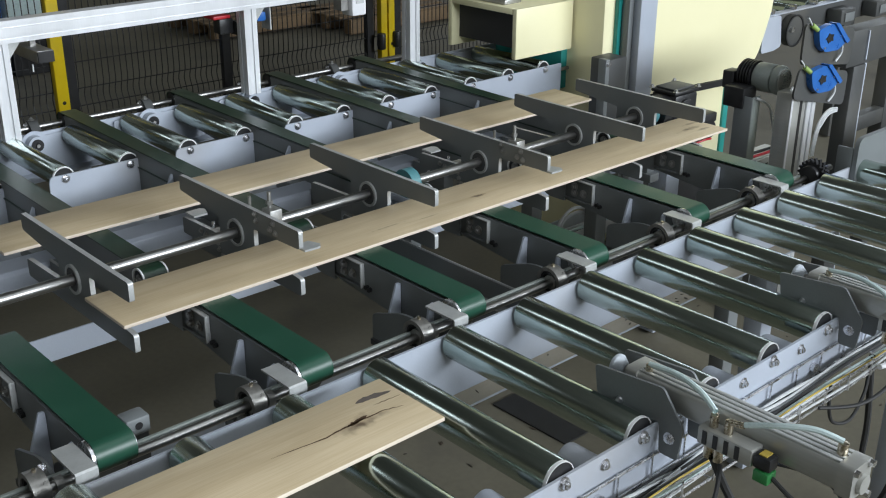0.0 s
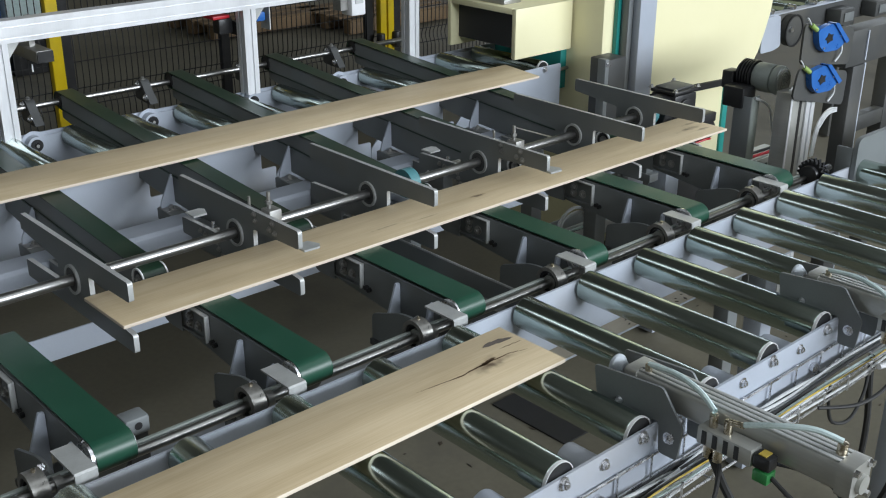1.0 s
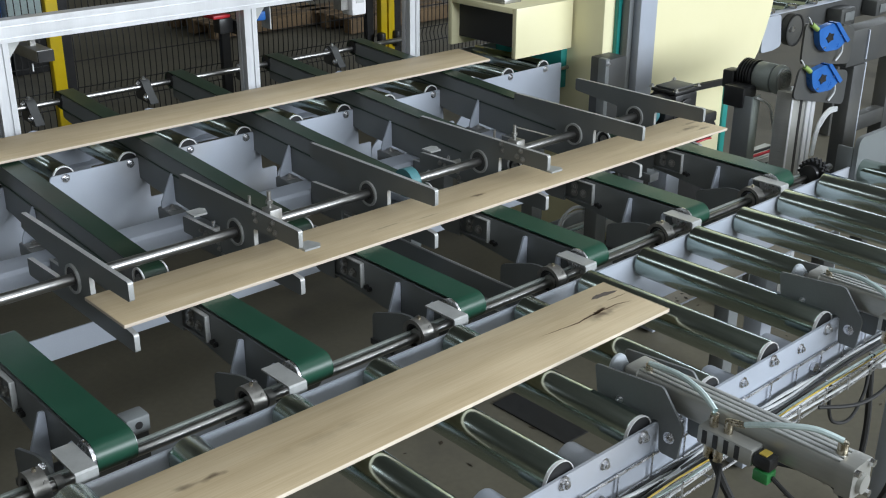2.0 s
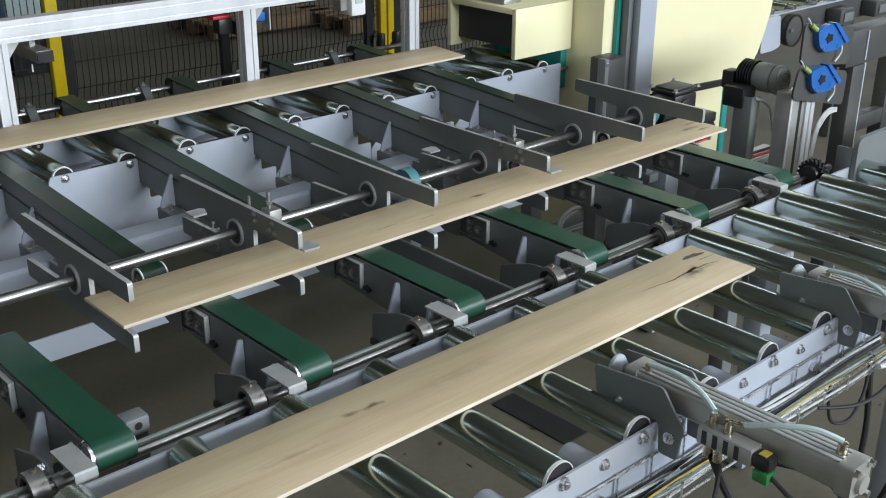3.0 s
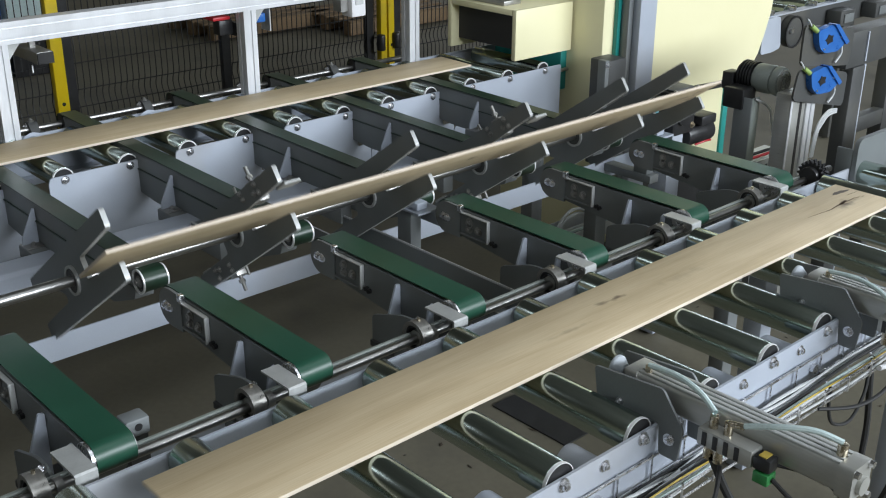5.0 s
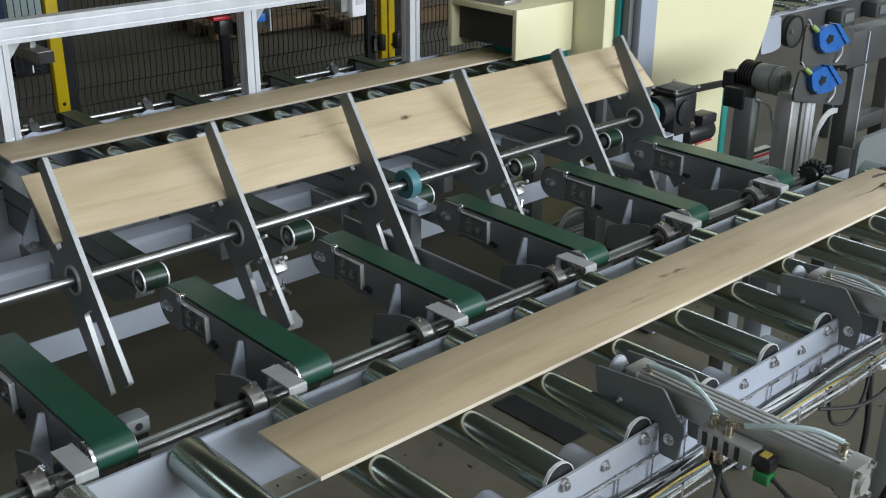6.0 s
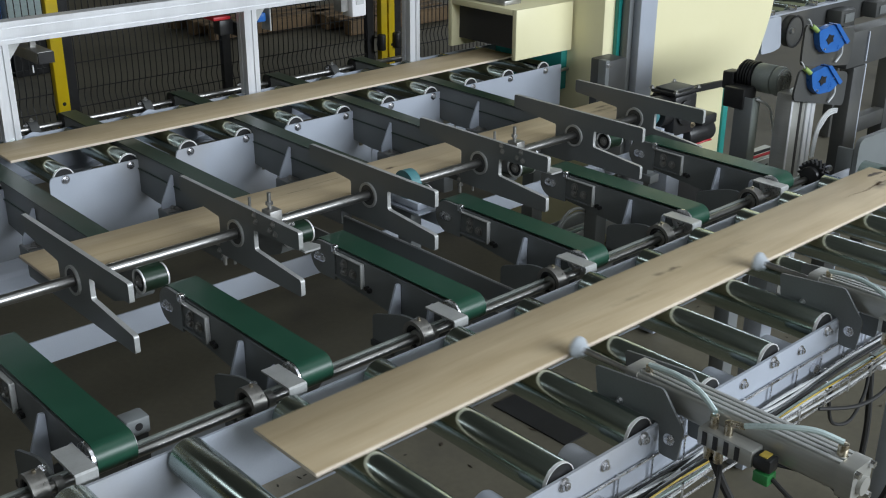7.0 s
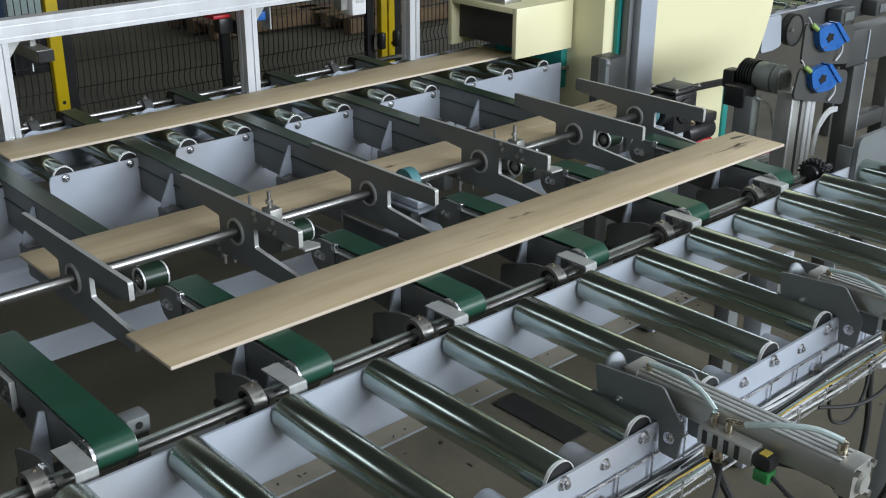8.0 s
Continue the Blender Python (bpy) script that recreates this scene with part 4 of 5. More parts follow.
part("stand", box(fresh(), 2.31, 2.37, 0.36, 0.42, -H + 0.01, -0.25), DARK, DRV)
part("cable", sweep(fresh(), [(2.33, 0.34, 0.0), (2.42, 0.33, -0.05), (2.45, 0.32, -0.15), (2.52, 0.32, -0.24), (2.66, 0.36, -0.28)], 0.005), LEAD, DRV)
DRV.location.x += 0.008
POSTS = thing("outfeed_stand", 2.45, 0.2, -H, "slotted aluminium leg of the outfeed conveyor", "stand")
part("post", profile(fresh(), 2.458, 2.518, 0.194, 0.242, -H + 0.01, 0.02, "z"), ALU, POSTS, "bright aluminium post")
# aluminium profile in shade: the shade is given by the darker TUBE colour
part("shade_toned_post", box(fresh(), 2.350, 2.4565, 0.20, 0.262, -H + 0.01, 0.04, 0.003), TUBE, POSTS, "aluminium post with its shade put into a darker metal tone")
part("post_groove", box(fresh(), 2.414, 2.430, 0.1985, 0.2005, -H + 0.02, 0.03), BLACK, POSTS)
part("post_edge", box(fresh(), 2.350, 2.362, 0.197, 0.1995, -H + 0.02, 0.03), ALU, POSTS)
part("foot", box(fresh(), 2.40, 2.55, 0.17, 0.29, -H, -H + 0.01), STEEL, POSTS)
OUT = thing("outfeed_conveyor", 2.9, 0.3, -H, "grey steel outfeed frame with blue guards", "conveyor")
part("leg", box(fresh(), 2.79, 2.885, 0.20, 0.262, -H + 0.01, 0.072, 0.006), ANTH, OUT)
part("leg_strip", box(fresh(), 2.886, 2.900, 0.205, 0.25, -H + 0.01, 0.072, 0.002), GREY, OUT)
part("side_beam", box(fresh(), 2.725, 3.12, 0.20, 0.28, 0.074, 0.215, 0.006), ANTH, OUT)
part("lower_bar", box(fresh(), 2.902, 3.12, 0.21, 0.255, -0.215, -0.150, 0.004), ANTH, OUT)
part("far_leg", box(fresh(), 3.122, 3.18, 0.21, 0.27, -H + 0.01, 0.215, 0.006), ANTH, OUT)
part("beam_joint", box(fresh(), 2.86, 2.868, 0.194, 0.1995, 0.09, 0.205), GREY, OUT)
for pts, x, z in (([(2.356, 0.147), (2.712, 0.098), (2.722, 0.236), (2.356, 0.298)], 2.489, 0.2295), ([(2.330, 0.025), (2.712, -0.062), (2.716, 0.072), (2.356, 0.137)], 2.478, 0.0785)):
    part("guard_plate", plate(fresh(), pts, "y", 0.185, 0.193, 0.028), ANTH, OUT, "dark grey rounded plate")
    cup = part("blue_guard", plate(fresh(), [(x - 0.081, z + 0.041), (x + 0.016, z + 0.054), (x + 0.128, z - 0.028), (x + 0.075, z - 0.052), (x - 0.019, z - 0.047), (x - 0.062, z - 0.017)], "y", 0.160, 0.184, 0.016), BLUE, OUT, "blue plastic guard")
    part("recess", plate(fresh(), [(x + 0.002 + 0.030 * math.cos(q) * (1 if k % 2 else 0.65), z + 0.002 + 0.020 * math.sin(q) * (1 if k % 2 else 0.65)) for k, q in ((k, k * math.pi / 5) for k in range(10))], "y", 0.1575, 0.1595), BLACK, cup)
    part("rim", plate(fresh(), [(x + 0.018, z + 0.055), (x + 0.044, z + 0.053), (x + 0.141, z - 0.024), (x + 0.122, z - 0.033)], "y", 0.152, 0.184, 0.004), BLUE, cup)
    for q, w in ((0.080, 0.0), (-0.030, -0.030)):
        part("screw", rod(fresh(), (x + q, 0.155, z + w), (x + q, 0.161, z + w), 0.004, 10), BRIGHT, cup)
    part("cable", sweep(fresh(), [(x + 0.110, 0.165, z - 0.036), (x + 0.118, 0.168, z - 0.070), (x + 0.095, 0.175, z - 0.100)], 0.004), LEAD, OUT)
    part("fitting", rod(fresh(), (x - 0.104, 0.178, z + 0.060), (x - 0.078, 0.168, z + 0.040), 0.009, 16), LIME, OUT, "lime green fitting")
    part("hose", sweep(fresh(), [(x - 0.104, 0.178, z + 0.060), (x - 0.120, 0.180, z + 0.080), (x - 0.130, 0.182, z + 0.088)], 0.003), LEAD, OUT)
for k in range(3):
    part("loop_hose", sweep(fresh(), [(2.70, 0.20, -0.075 - 0.006 * k), (2.64, 0.20, -0.070 - 0.010 * k), (2.585 + 0.006 * k, 0.20, -0.098 - 0.012 * k), (2.555 + 0.010 * k, 0.20, -0.15), (2.545 + 0.008 * k, 0.20, -0.24)], 0.0042), LEAD, OUT)
EXIT = thing("exit_roller_conveyor", 4.8, 1.5, -H, "grey roller conveyor behind the machine hood", "conveyor")
part("side_rail", box(fresh(), 3.86, 6.6, 1.30, 1.312, -0.16, -0.035, 0.003), ANTH, EXIT)
part("rail_flange", box(fresh(), 3.86, 6.6, 1.28, 1.33, -0.034, -0.026, 0.002), GREY, EXIT)
part("rear_rail", box(fresh(), 3.86, 6.6, 1.76, 1.772, -0.16, -0.035, 0.003), ANTH, EXIT)
part("end_bracket", plate(fresh(), [(3.86, -0.03), (4.02, -0.03), (4.05, -0.20), (3.98, -0.215), (3.86, -0.215)], "y", 1.262, 1.278, 0.02), GREY, EXIT, "pale grey bearing bracket")
disc = part("drive_disc", rod(fresh(), (4.16, 1.255, -0.13), (4.16, 1.297, -0.13), 0.085, 32, bev=0.006), ANTH, EXIT, "dark drive disc")
part("disc_hub", rod(fresh(), (4.12, 1.24, -0.118), (4.12, 1.256, -0.118), 0.014, 14), BRIGHT, disc)
part("disc_rim", ring(fresh(), (4.16, 1.250, -0.13), (4.16, 1.256, -0.13), 0.088, 0.078, 32), BLACK, disc)
for k in range(12):
    x = 3.98 + 0.215 * k
    part("roller", rod(fresh(), (x, 1.335, -0.040), (x, 1.755, -0.040), 0.036, 28, bev=0.003), ZINC, EXIT)
    part("axle_nut", rod(fresh(), (x, 1.285, -0.012), (x, 1.325, -0.012), 0.014, 14), BRIGHT, EXIT)
for x in (4.85, 5.7):
    part("leg", box(fresh(), x - 0.04, x + 0.04, 1.313, 1.373, -H + 0.01, -0.16, 0.004), ANTH, EXIT)
    part("leg", box(fresh(), x + 0.76, x + 0.84, 1.70, 1.759, -H + 0.01, -0.16, 0.004), ANTH, EXIT)
for x in (4.55, 4.95):
    part("motor_box", box(fresh(), x, x + 0.16, 1.20, 1.297, -0.15, -0.06, 0.012), ANTH, EXIT)
    part("box_lid", box(fresh(), x + 0.03, x + 0.13, 1.192, 1.1995, -0.13, -0.08, 0.003), DARK, EXIT)
DUCT = thing("cable_duct", 2.6, 0.4, -0.3, "perforated grey cable duct", "cable duct")
part("tray", plate(fresh(), [(2.15, 0.36), (2.75, 0.36), (2.75, 0.52), (2.15, 0.52)], "z", -0.31, -0.305), GALV, DUCT)
part("lip", box(fresh(), 2.15, 2.75, 0.355, 0.36, -0.33, -0.27), GALV, DUCT)
bm = fresh()
for k in range(18):
    for q in (0, 1):
        box(bm, 2.17 + 0.032 * k, 2.185 + 0.032 * k, 0.3535, 0.356, -0.30 - 0.02 * q, -0.292 - 0.02 * q)
part("slots", bm, BLACK, DUCT)
for k in range(3):
    part("wire", sweep(fresh(), [(2.15, 0.40 + 0.03 * k, -0.298), (2.4, 0.41 + 0.03 * k, -0.295), (2.75, 0.40 + 0.03 * k, -0.298)], 0.006), (LEAD, RED, RUBBER)[k], DUCT)
part("support", box(fresh(), 2.55, 2.6, 0.40, 0.45, -H + 0.01, -0.31), DARK, DUCT)
CT = thing("cable_tray", 1.85, 0.72, -H, "perforated galvanised cable tray with pale hoses below the belts", "cable tray")
part("base", box(fresh(), 1.55, 2.15, 0.66, 0.78, -0.523, -0.520), GALV, CT)
part("near_lip", box(fresh(), 1.55, 2.15, 0.657, 0.660, -0.523, -0.470), GALV, CT)
part("far_lip", box(fresh(), 1.55, 2.15, 0.780, 0.783, -0.523, -0.470), GALV, CT)
bm = fresh()
for k in range(20):
    box(bm, 1.565 + 0.029 * k, 1.578 + 0.029 * k, 0.6555, 0.6572, -0.505, -0.496)
part("slots", bm, BLACK, CT)
for x in (1.60, 2.08):
    part("support", box(fresh(), x, x + 0.03, 0.70, 0.73, -H, -0.523), DARK, CT)
for k in range(4):
    part("hose", sweep(fresh(), [(1.56, 0.685 + 0.022 * k, -0.512), (1.80, 0.690 + 0.022 * k, -0.508), (2.14, 0.684 + 0.022 * k, -0.512)], 0.007), (LEAD, RUBBER, HOSE, LEAD)[k], CT)
for k in range(2):
    part("hose_loop", sweep(fresh(), [(1.66 + 0.02 * k, 0.70, -0.505), (1.67 + 0.02 * k, 0.69, -0.43), (1.72 + 0.02 * k, 0.68, -0.385 - 0.02 * k), (1.79, 0.68, -0.40 - 0.015 * k), (1.84, 0.70, -0.46), (1.90, 0.71, -0.505)], 0.006), LEAD, CT)
MC = thing("end_cover", 2.05, -0.3, -0.1, "dark grey rounded sheet cover over the conveyor end", "cover")
part("cover", plate(fresh(), [(1.90, -0.12), (1.90, 0.075), (2.6, 0.075), (2.6, -0.12)], "y", -0.30, -0.285, 0.03), DARK, MC)
part("side", box(fresh(), 1.90, 1.912, -0.284, -0.23, -0.12, 0.04, 0.003), DARK, MC)
teeth = [(-0.20 + (0.047 if k % 4 < 2 else 0.039) * math.cos(k * math.pi / 36), -0.045 + (0.047 if k % 4 < 2 else 0.039) * math.sin(k * math.pi / 36)) for k in range(72)]
bm = plate(fresh(), teeth, "x", 1.815, 1.828)
plate(bm, teeth, "x", 1.836, 1.849)
rod(bm, (1.80, -0.20, -0.045), (1.86, -0.20, -0.045), 0.030, 24, bev=0.003)
part("chain_wheel", bm, BLACK, MC)
part("shaft_end", rod(fresh(), (1.86, -0.20, -0.045), (1.93, -0.20, -0.045), 0.010, 14), CHROME, MC)

# ---- fittings of the pushers ----
for n, x in enumerate(PX):
    vb = thing("valve_block", x - 0.05, -0.94, -0.02, "grey pneumatic valve block with hoses on the cylinder", "valve", "valve blocks")
    body = part("body", box(fresh(), x - 0.064, x - 0.029, -0.995, -0.885, -0.014, 0.020, 0.003), TUBE, vb)
    for k in range(4):
        part("slot", box(fresh(), x - 0.0655, x - 0.063, -0.905 - 0.022 * k, -0.896 - 0.022 * k, -0.010, 0.016), BLACK, body)
    part("connector", box(fresh(), x - 0.062, x - 0.034, -1.03, -0.996, -0.010, 0.016, 0.004), BLACK, vb)
    part("label", box(fresh(), x - 0.058, x - 0.038, -1.02, -1.005, 0.0162, 0.018), AMBER, vb)
    part("plug", box(fresh(), x - 0.064, x - 0.036, -1.03, -1.0, -0.034, -0.012, 0.003), GREEN, vb, "green plug")
    for p, q, r in (((x - 0.045, -0.905, 0.018), (x - 0.045, -0.905, 0.045), 0.008), ((x - 0.045, -0.935, 0.018), (x - 0.045, -0.935, 0.045), 0.008),
                    ((x - 0.045, -0.935, 0.042), (x - 0.045, -0.965, 0.048), 0.006), ((x - 0.045, -0.90, -0.012), (x - 0.045, -0.90, -0.045), 0.009),
                    ((x - 0.045, -0.92, -0.012), (x - 0.045, -0.92, -0.045), 0.009), ((x - 0.012, -0.735, 0.042), (x - 0.012, -0.735, 0.062), 0.007),
                    ((x, -1.12, 0.042), (x, -1.12, 0.070), 0.009)):
        part("fitting", rod(fresh(), p, q, r, 12, bev=0.001), BRASS, vb, "nickel-plated push-in fitting")
    part("front_hose", sweep(fresh(), [(x - 0.012, -0.735, 0.062), (x - 0.014, -0.80, 0.068), (x - 0.026, -0.86, 0.062), (x - 0.045, -0.905, 0.05)], 0.0055), HOSE, vb, "pale blue air hose")
    part("rear_hose", sweep(fresh(), [(x - 0.045, -0.965, 0.050), (x - 0.035, -1.02, 0.070), (x - 0.015, -1.075, 0.080), (x, -1.12, 0.072)], 0.0055), HOSE, vb, "pale blue air hose")
    part("supply_hose", sweep(fresh(), [(x - 0.045, -0.91, -0.042), (x - 0.035, -0.93, -0.09), (x - 0.015, -0.96, -0.17), (x - 0.005, -0.97, -0.30), (x - 0.02, -0.93, -0.48), (x - 0.03, -0.84, -0.60)], 0.008), RUBBER, vb, "black supply hose")
    part("signal_cable", sweep(fresh(), [(x - 0.05, -1.03, -0.022), (x - 0.035, -1.07, -0.055), (x - 0.005, -1.11, -0.075), (x + 0.04, -1.12, -0.070), (x + 0.09, -1.04, -0.075), (x + 0.12, -0.88, -0.13)], 0.0042), RUBBER, vb)
    part("drop_cable", sweep(fresh(), [(x - 0.05, -0.93, -0.045), (x - 0.10, -0.95, -0.10), (x - 0.18, -0.93, -0.13), (x - 0.26, -0.88, -0.13)], 0.0042), RUBBER, vb)
    for dx in (-0.024, 0.024):
        for z in (-0.018, 0.041):
            part("cap_screw", rod(fresh(), (x + dx, -1.166, z), (x + dx, -1.156, z), 0.007, 6), BRIGHT, vb)
    part("cap_boss", rod(fresh(), (x, -1.166, 0.011), (x, -1.157, 0.011), 0.017, 20), TUBE, vb)
    part("bracket_bolt", bolt(fresh(), (x - 0.048, -0.818, -0.045), "-x", 0.008), BRIGHT, vb)
    part("bracket_bolt", bolt(fresh(), (x - 0.048, -0.70, -0.015), "-x", 0.005), BRIGHT, vb)

# ---- cable basket along the front conveyor ----
TRAY = thing("cable_basket", 0.6, -0.83, -0.2, "wire cable basket under the front rail with a bundle of cables", "cable tray")
X0, X1 = -1.2, 3.0
for y, z in ((-0.797, -0.085), (-0.797, -0.135), (-0.83, -0.145), (-0.865, -0.145), (-0.868, -0.115)):
    part("long_wire", rod(fresh(), (X0, y, z), (X1, y, z), 0.0028, 8), BRIGHT, TRAY)
bm = fresh()
for k in range(42):
    x = X0 + 0.05 + 0.1 * k
    for a, b in (((-0.797, -0.08), (-0.797, -0.148)), ((-0.797, -0.148), (-0.868, -0.148)), ((-0.868, -0.148), (-0.868, -0.108))):
        rod(bm, (x, *a), (x, *b), 0.0026, 6)
tagged(part("basket_mesh", bm, BRIGHT, TRAY), kind="stuff")
rnd = random.Random(5)
for k, (m, r) in enumerate(((RUBBER, 0.005), (LEAD, 0.004), (LEAD, 0.0035), (LEAD, 0.003), (RUBBER, 0.0035), (RUBBER, 0.004), (LEAD, 0.0035), (HOSE, 0.0035), (AMBER, 0.002), (LEAD, 0.003))):
    y, z = -0.808 - 0.0055 * k, -0.136 + 0.006 * (k % 3)
    pts = [(X0 + 0.21 * j, y + rnd.uniform(-0.008, 0.008), z + rnd.uniform(-0.004, 0.010)) for j in range(21)]
    part("cable", sweep(fresh(), pts, r, 8, 4), m, TRAY)
for x in (0.45, 0.83, 1.2, 0.1, -0.3):
    part("clamp", rod(fresh(), (x, -0.790, -0.115), (x, -0.800, -0.115), 0.012, 10), BRIGHT, TRAY)
HC = thing("hanging_cable", 0.98, -0.85, -0.45, "black cable hanging from the basket in a loop", "cable")
part("drop", sweep(fresh(), [(0.985, -0.85, -0.12), (0.99, -0.855, -0.2), (1.0, -0.86, -0.32), (0.985, -0.86, -0.46), (0.95, -0.85, -0.62), (0.98, -0.84, -0.868)], 0.0075), RUBBER, HC)
part("tie", rod(fresh(), (0.975, -0.875, -0.135), (1.02, -0.875, -0.145), 0.006, 10), WHITE, HC)
part("loop", sweep(fresh(), [(0.96, -0.86, -0.15), (0.93, -0.87, -0.19), (0.88, -0.87, -0.235), (0.82, -0.86, -0.22), (0.79, -0.86, -0.16), (0.81, -0.85, -0.13)], 0.004), RUBBER, HC)

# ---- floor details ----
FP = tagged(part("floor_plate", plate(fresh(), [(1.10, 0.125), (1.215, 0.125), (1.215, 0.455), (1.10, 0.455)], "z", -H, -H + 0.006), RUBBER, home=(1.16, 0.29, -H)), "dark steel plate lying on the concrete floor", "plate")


def flakes(name, n, xr, yr, z, size, label):
    rnd = random.Random(len(name) + n)
    bm = fresh()
    for _ in range(n):
        x, y, a, s = rnd.uniform(*xr), rnd.uniform(*yr), rnd.uniform(0, 6.28), size * rnd.uniform(0.4, 1.3)
        e = rnd.uniform(0.2, 0.6)
        pts = [(x + s * math.cos(a + k * 1.57) * (1 if k % 2 else e), y + s * math.sin(a + k * 1.57) * (1 if k % 2 else e)) for k in range(4)]
        plate(bm, pts, "z", z, z + 0.0015)
    tagged(part(name, bm, CHIP), label, "wood chips", kind="stuff")


CHIP = surface("dark_bark_chip", (0.03, 0.022, 0.014), (0.08, 0.06, 0.04), 0.7, scale=30, fine=200)
DUST = surface("sawdust", (0.28, 0.25, 0.19), (0.36, 0.32, 0.25), 0.8, scale=20, fine=200)
flakes("rail_chips", 46, (-0.3, 1.6), (-0.330, -0.287), -0.1735, 0.006, "dark bark chips on the rail flange")
flakes("floor_chips", 160, (-0.2, 3.0), (-1.4, 1.2), -H + 0.001, 0.012, "dark bark chips scattered on the floor")
tagged(part("rail_dust", box(fresh(), -1.3, 3.2, -0.3345, -0.2815, -0.1745, -0.1738), DUST), "thin layer of pale sawdust on the rail flange", "sawdust", kind="stuff")


# ---- what moves ----
def glide(points, t):
    """A value at t from (time, value) pairs, eased by a monotone cubic."""
    if t <= points[0][0]:
        return points[0][1]
    for k in range(len(points) - 1):
        (a, u), (b, v) = points[k], points[k + 1]
        if t <= b:
            s = [(points[i + 1][1] - points[i][1]) / (points[i + 1][0] - points[i][0]) if 0 <= i < len(points) - 1 else 0.0 for i in (k - 1, k, k + 1)]
            m0 = 0.0 if s[0] * s[1] <= 0 else 2 * s[0] * s[1] / (s[0] + s[1])
            m1 = 0.0 if s[1] * s[2] <= 0 else 2 * s[1] * s[2] / (s[1] + s[2])
            h = b - a
            q = (t - a) / h
            return u * (2 * q ** 3 - 3 * q * q + 1) + m0 * h * (q ** 3 - 2 * q * q + q) + v * (3 * q * q - 2 * q ** 3) + m1 * h * (q ** 3 - q * q)
    return points[-1][1]


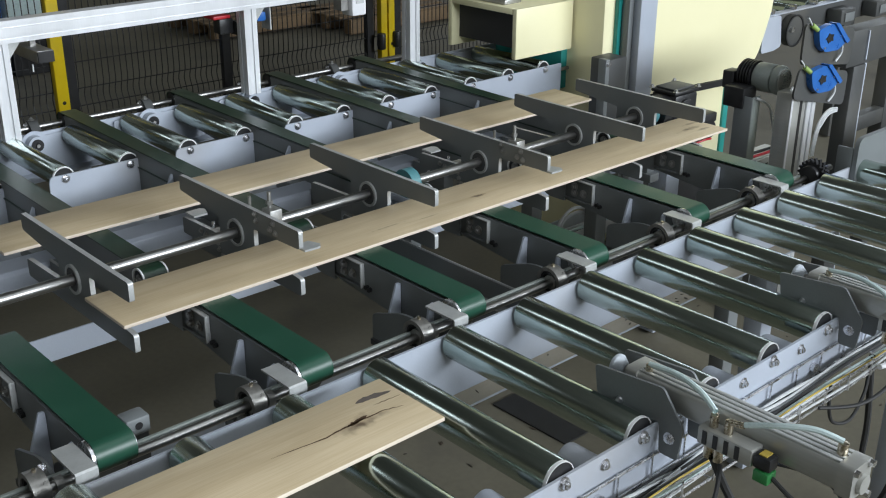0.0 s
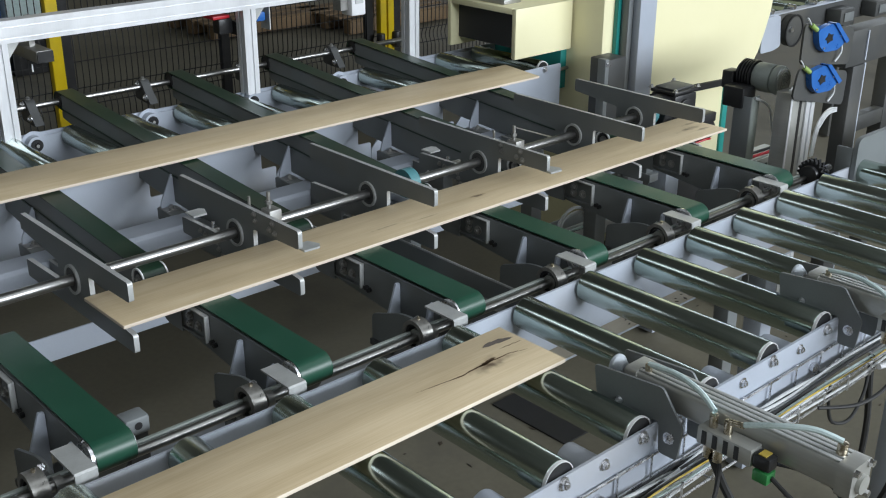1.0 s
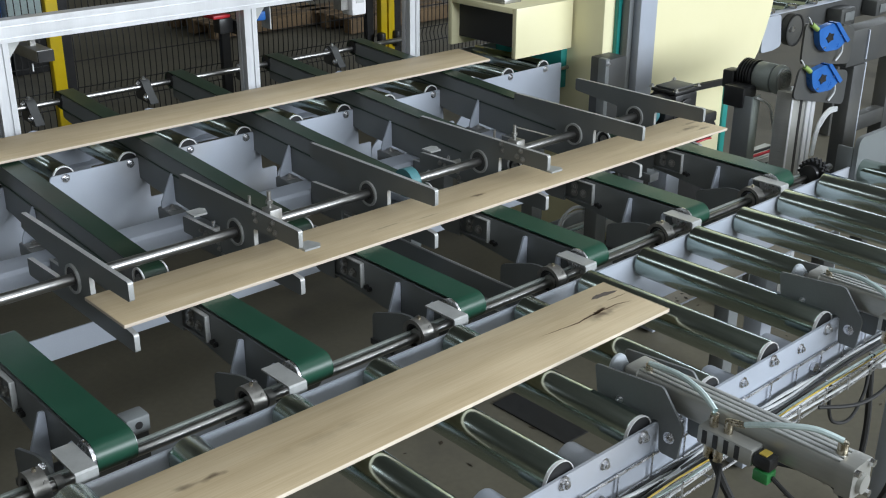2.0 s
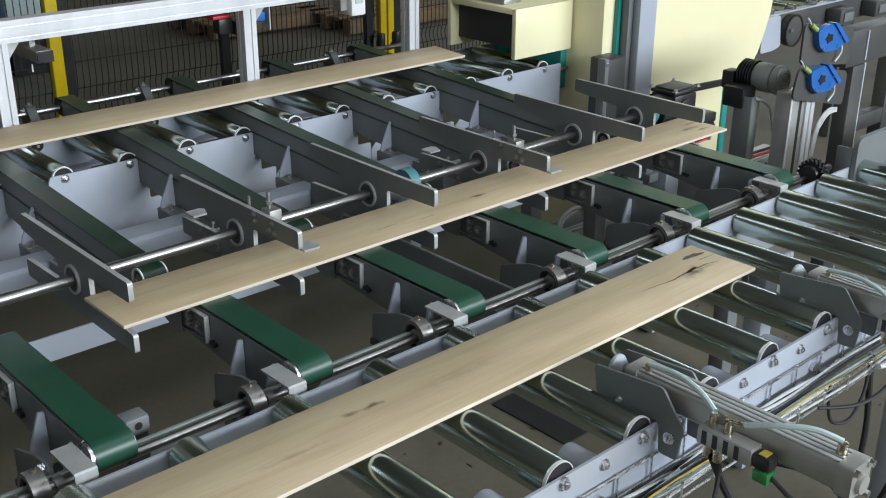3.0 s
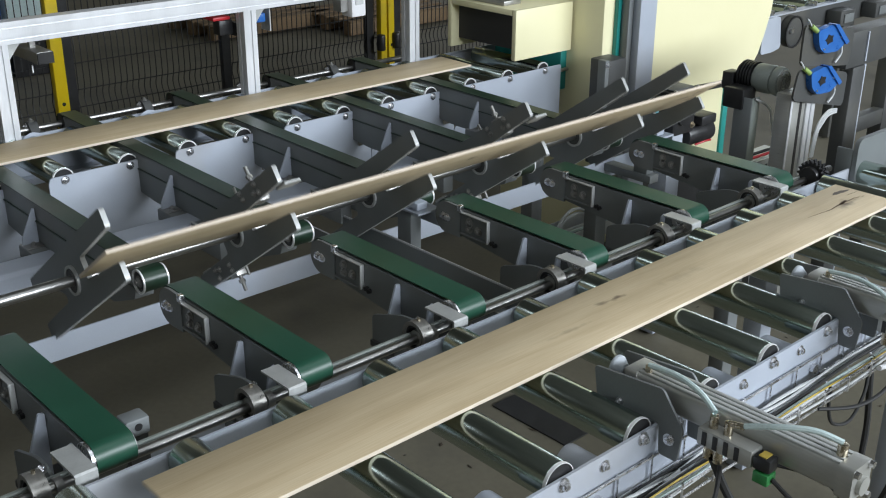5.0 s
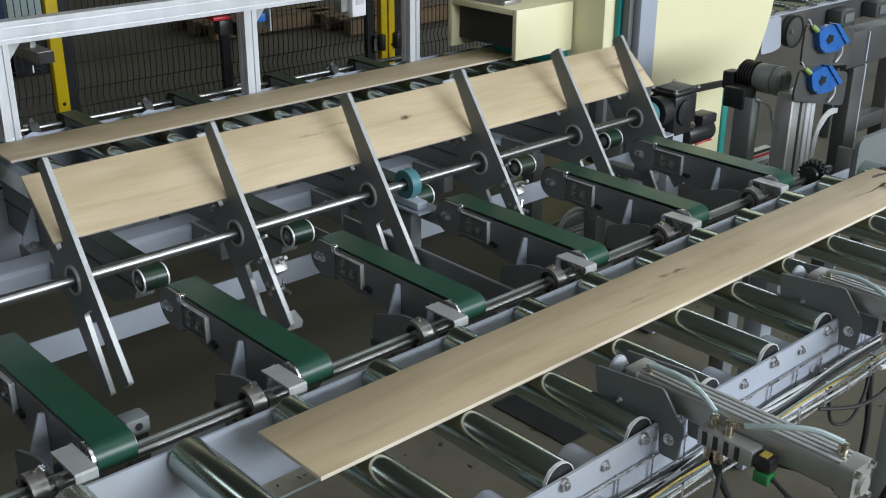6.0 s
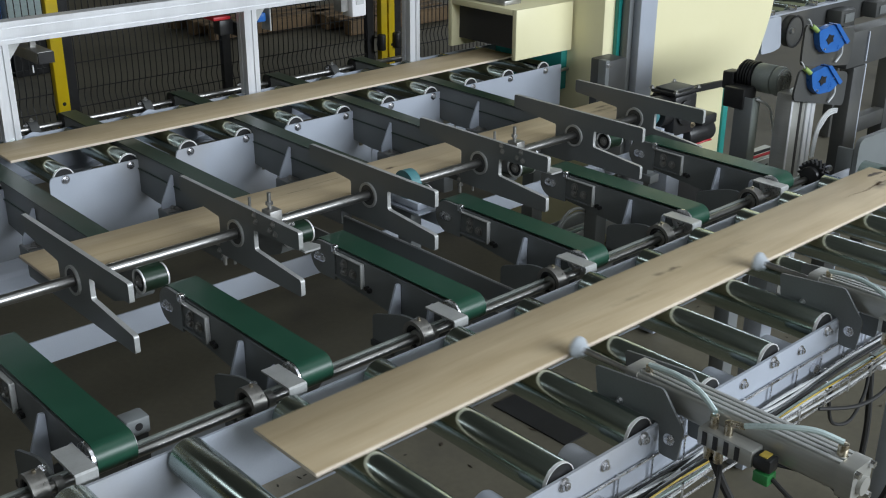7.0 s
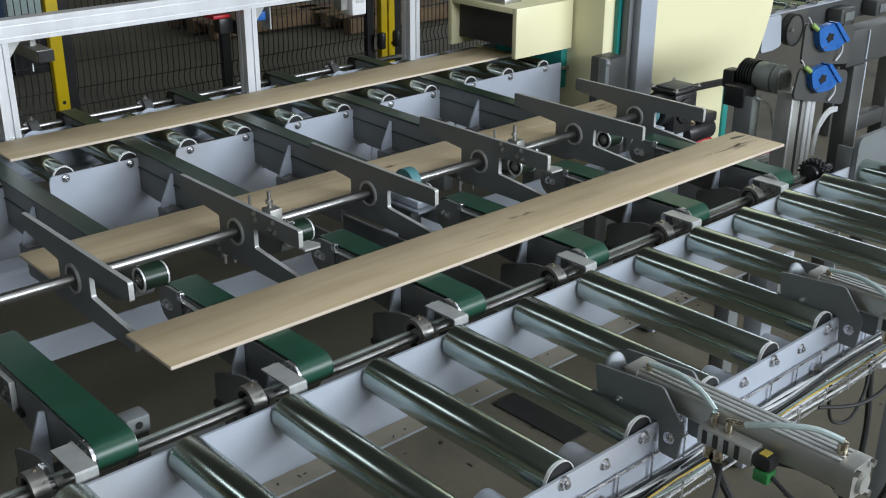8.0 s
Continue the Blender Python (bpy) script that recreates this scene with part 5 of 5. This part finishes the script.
def motions():
    times = [k / 10 for k in range(81)]
    # the turner goes half round, and the plank in its forks with it
    angle = [(0, 0), (4.35, 0), (4.5, 1.7), (4.6, 5.5), (4.7, 12.3), (5.0, 35), (5.3, 63.5), (5.55, 87.5), (5.8, 109.4), (6.0, 124.4), (6.1, 135), (6.2, 144.2), (6.3, 153.3), (6.4, 162.4), (6.5, 169.6), (6.6, 175.2), (6.7, 178.6), (6.8, 180), (8, 180)]
    hub = Matrix.Translation((HUB[0], HUB[1], HUB[2] + H))
    walk(TURNER, [(t, hub @ pose(0, 0, 0, -glide(angle, t))) for t in times])
    # the plank stands loose in the forks, leans over ahead of them and settles on the rear belts
    lean = [(0, 0), (5.4, 0), (5.75, 14), (8, 14)]
    edge = Vector((0, 0.162 + W - HUB[1], -HUB[2]))
    settle = [(6.5, 180.8, 0.522, 0.036), (6.6, 180.8, 0.524, 0.011), (6.7, 180.4, 0.524, 0.001), (6.8, 179.6, 0.524, -0.004), (8, 179.6, 0.524, -0.004)]
    rows = []
    for t in times:
        if t < 6.45:
            m = hub @ pose(0, 0, 0, -glide(angle, t)) @ Matrix.Translation(edge) @ pose(0, 0, 0, -glide(lean, t)) @ Matrix.Translation(-edge)
        else:
            a, y, z = (glide([(r[0], r[k]) for r in settle], t) for k in (1, 2, 3))
            m = Matrix.Translation((HUB[0], y, z + H)) @ pose(0, 0, 0, -a) @ Matrix.Translation(-edge)
        rows.append((t, m))
    walk(PB, rows)
    # the rear belts tilt up and down again
    rise = [(t, 0.65 + 1.02 * a) for t, a in ((0, 0.0), (0.05, 0.0), (0.3, 2.2), (0.5, 2.85), (1.0, 3.0), (1.5, 3.0), (2.8, 2.65), (3.0, 2.1), (3.25, 1.4), (3.5, 0.75), (3.75, 0.2), (4.0, 0.0), (8, 0.0))]
    base = Matrix.Translation((PIVOT[0], PIVOT[1], PIVOT[2] + H))
    walk(LIFT, [(t, base @ pose(0, 0, 0, glide(rise, t))) for t in times])
    # the first plank rides up on them to the rear rollers, then along
    ya = [(0, 0.735), (0.2, 0.795), (0.4, 0.85), (0.6, 0.905), (0.8, 0.95), (1.0, 0.998), (1.2, 1.055), (1.5, 1.15), (2.8, 1.405), (3.1, 1.417), (8, 1.417)]
    xa = [(0, -0.335), (4.8, -0.335), (5.7, -0.04), (8, -0.04)]
    rows = []
    for t in times:
        y, a = glide(ya, t), radians(glide(rise, t))
        up = math.tan(a) * (y + W / 2 - PIVOT[1]) - 0.0125
        lean, sit = a, max(up, -0.0125)
        on_rolls = -0.009
        if t > 3.0:
            sit = max(on_rolls, math.tan(a) * (1.417 + W / 2 - PIVOT[1]) - 0.0125)
        rows.append((t, pose(glide(xa, t) + 1.1, y, sit + H + 0.0005, math.degrees(lean) if sit > on_rolls else 0)))
    walk(PA, rows)
    # the third plank comes along the front rollers and is pushed off onto the belts
    xc = [(0, -2.249), (0.5, -2.086), (1.0, -1.922), (1.5, -1.754), (3.0, -1.248), (3.5, -1.079), (4.0, -0.900), (4.5, -0.718), (4.7, -0.655), (5.1, -0.51), (5.5, -0.36), (5.65, -0.325), (8, -0.325)]
    yc = [(0, -0.460), (6.95, -0.460), (7.1, -0.382), (7.2, -0.310), (7.3, -0.235), (7.4, -0.172), (7.6, -0.098), (7.8, -0.035), (8.0, 0.030)]
    walk(PC, [(t, pose(glide(xc, t) + 1.1, glide(yc, t), H + 0.0005)) for t in times])
    # the pushers' rods shoot out and draw back
    out = [(0, -0.02), (6.8, -0.02), (7.0, 0.083), (7.1, 0.153), (7.2, 0.235), (7.3, 0.302), (7.4, 0.335), (7.5, 0.325), (7.6, 0.274), (7.8, 0.131), (8, -0.012)]
    for rd, x in RODS:
        rest = Vector((0, 0.255, 0.052))
        walk(rd, [(t, pose(rest.x, rest.y + glide(out, t), rest.z)) for t in times])


motions()
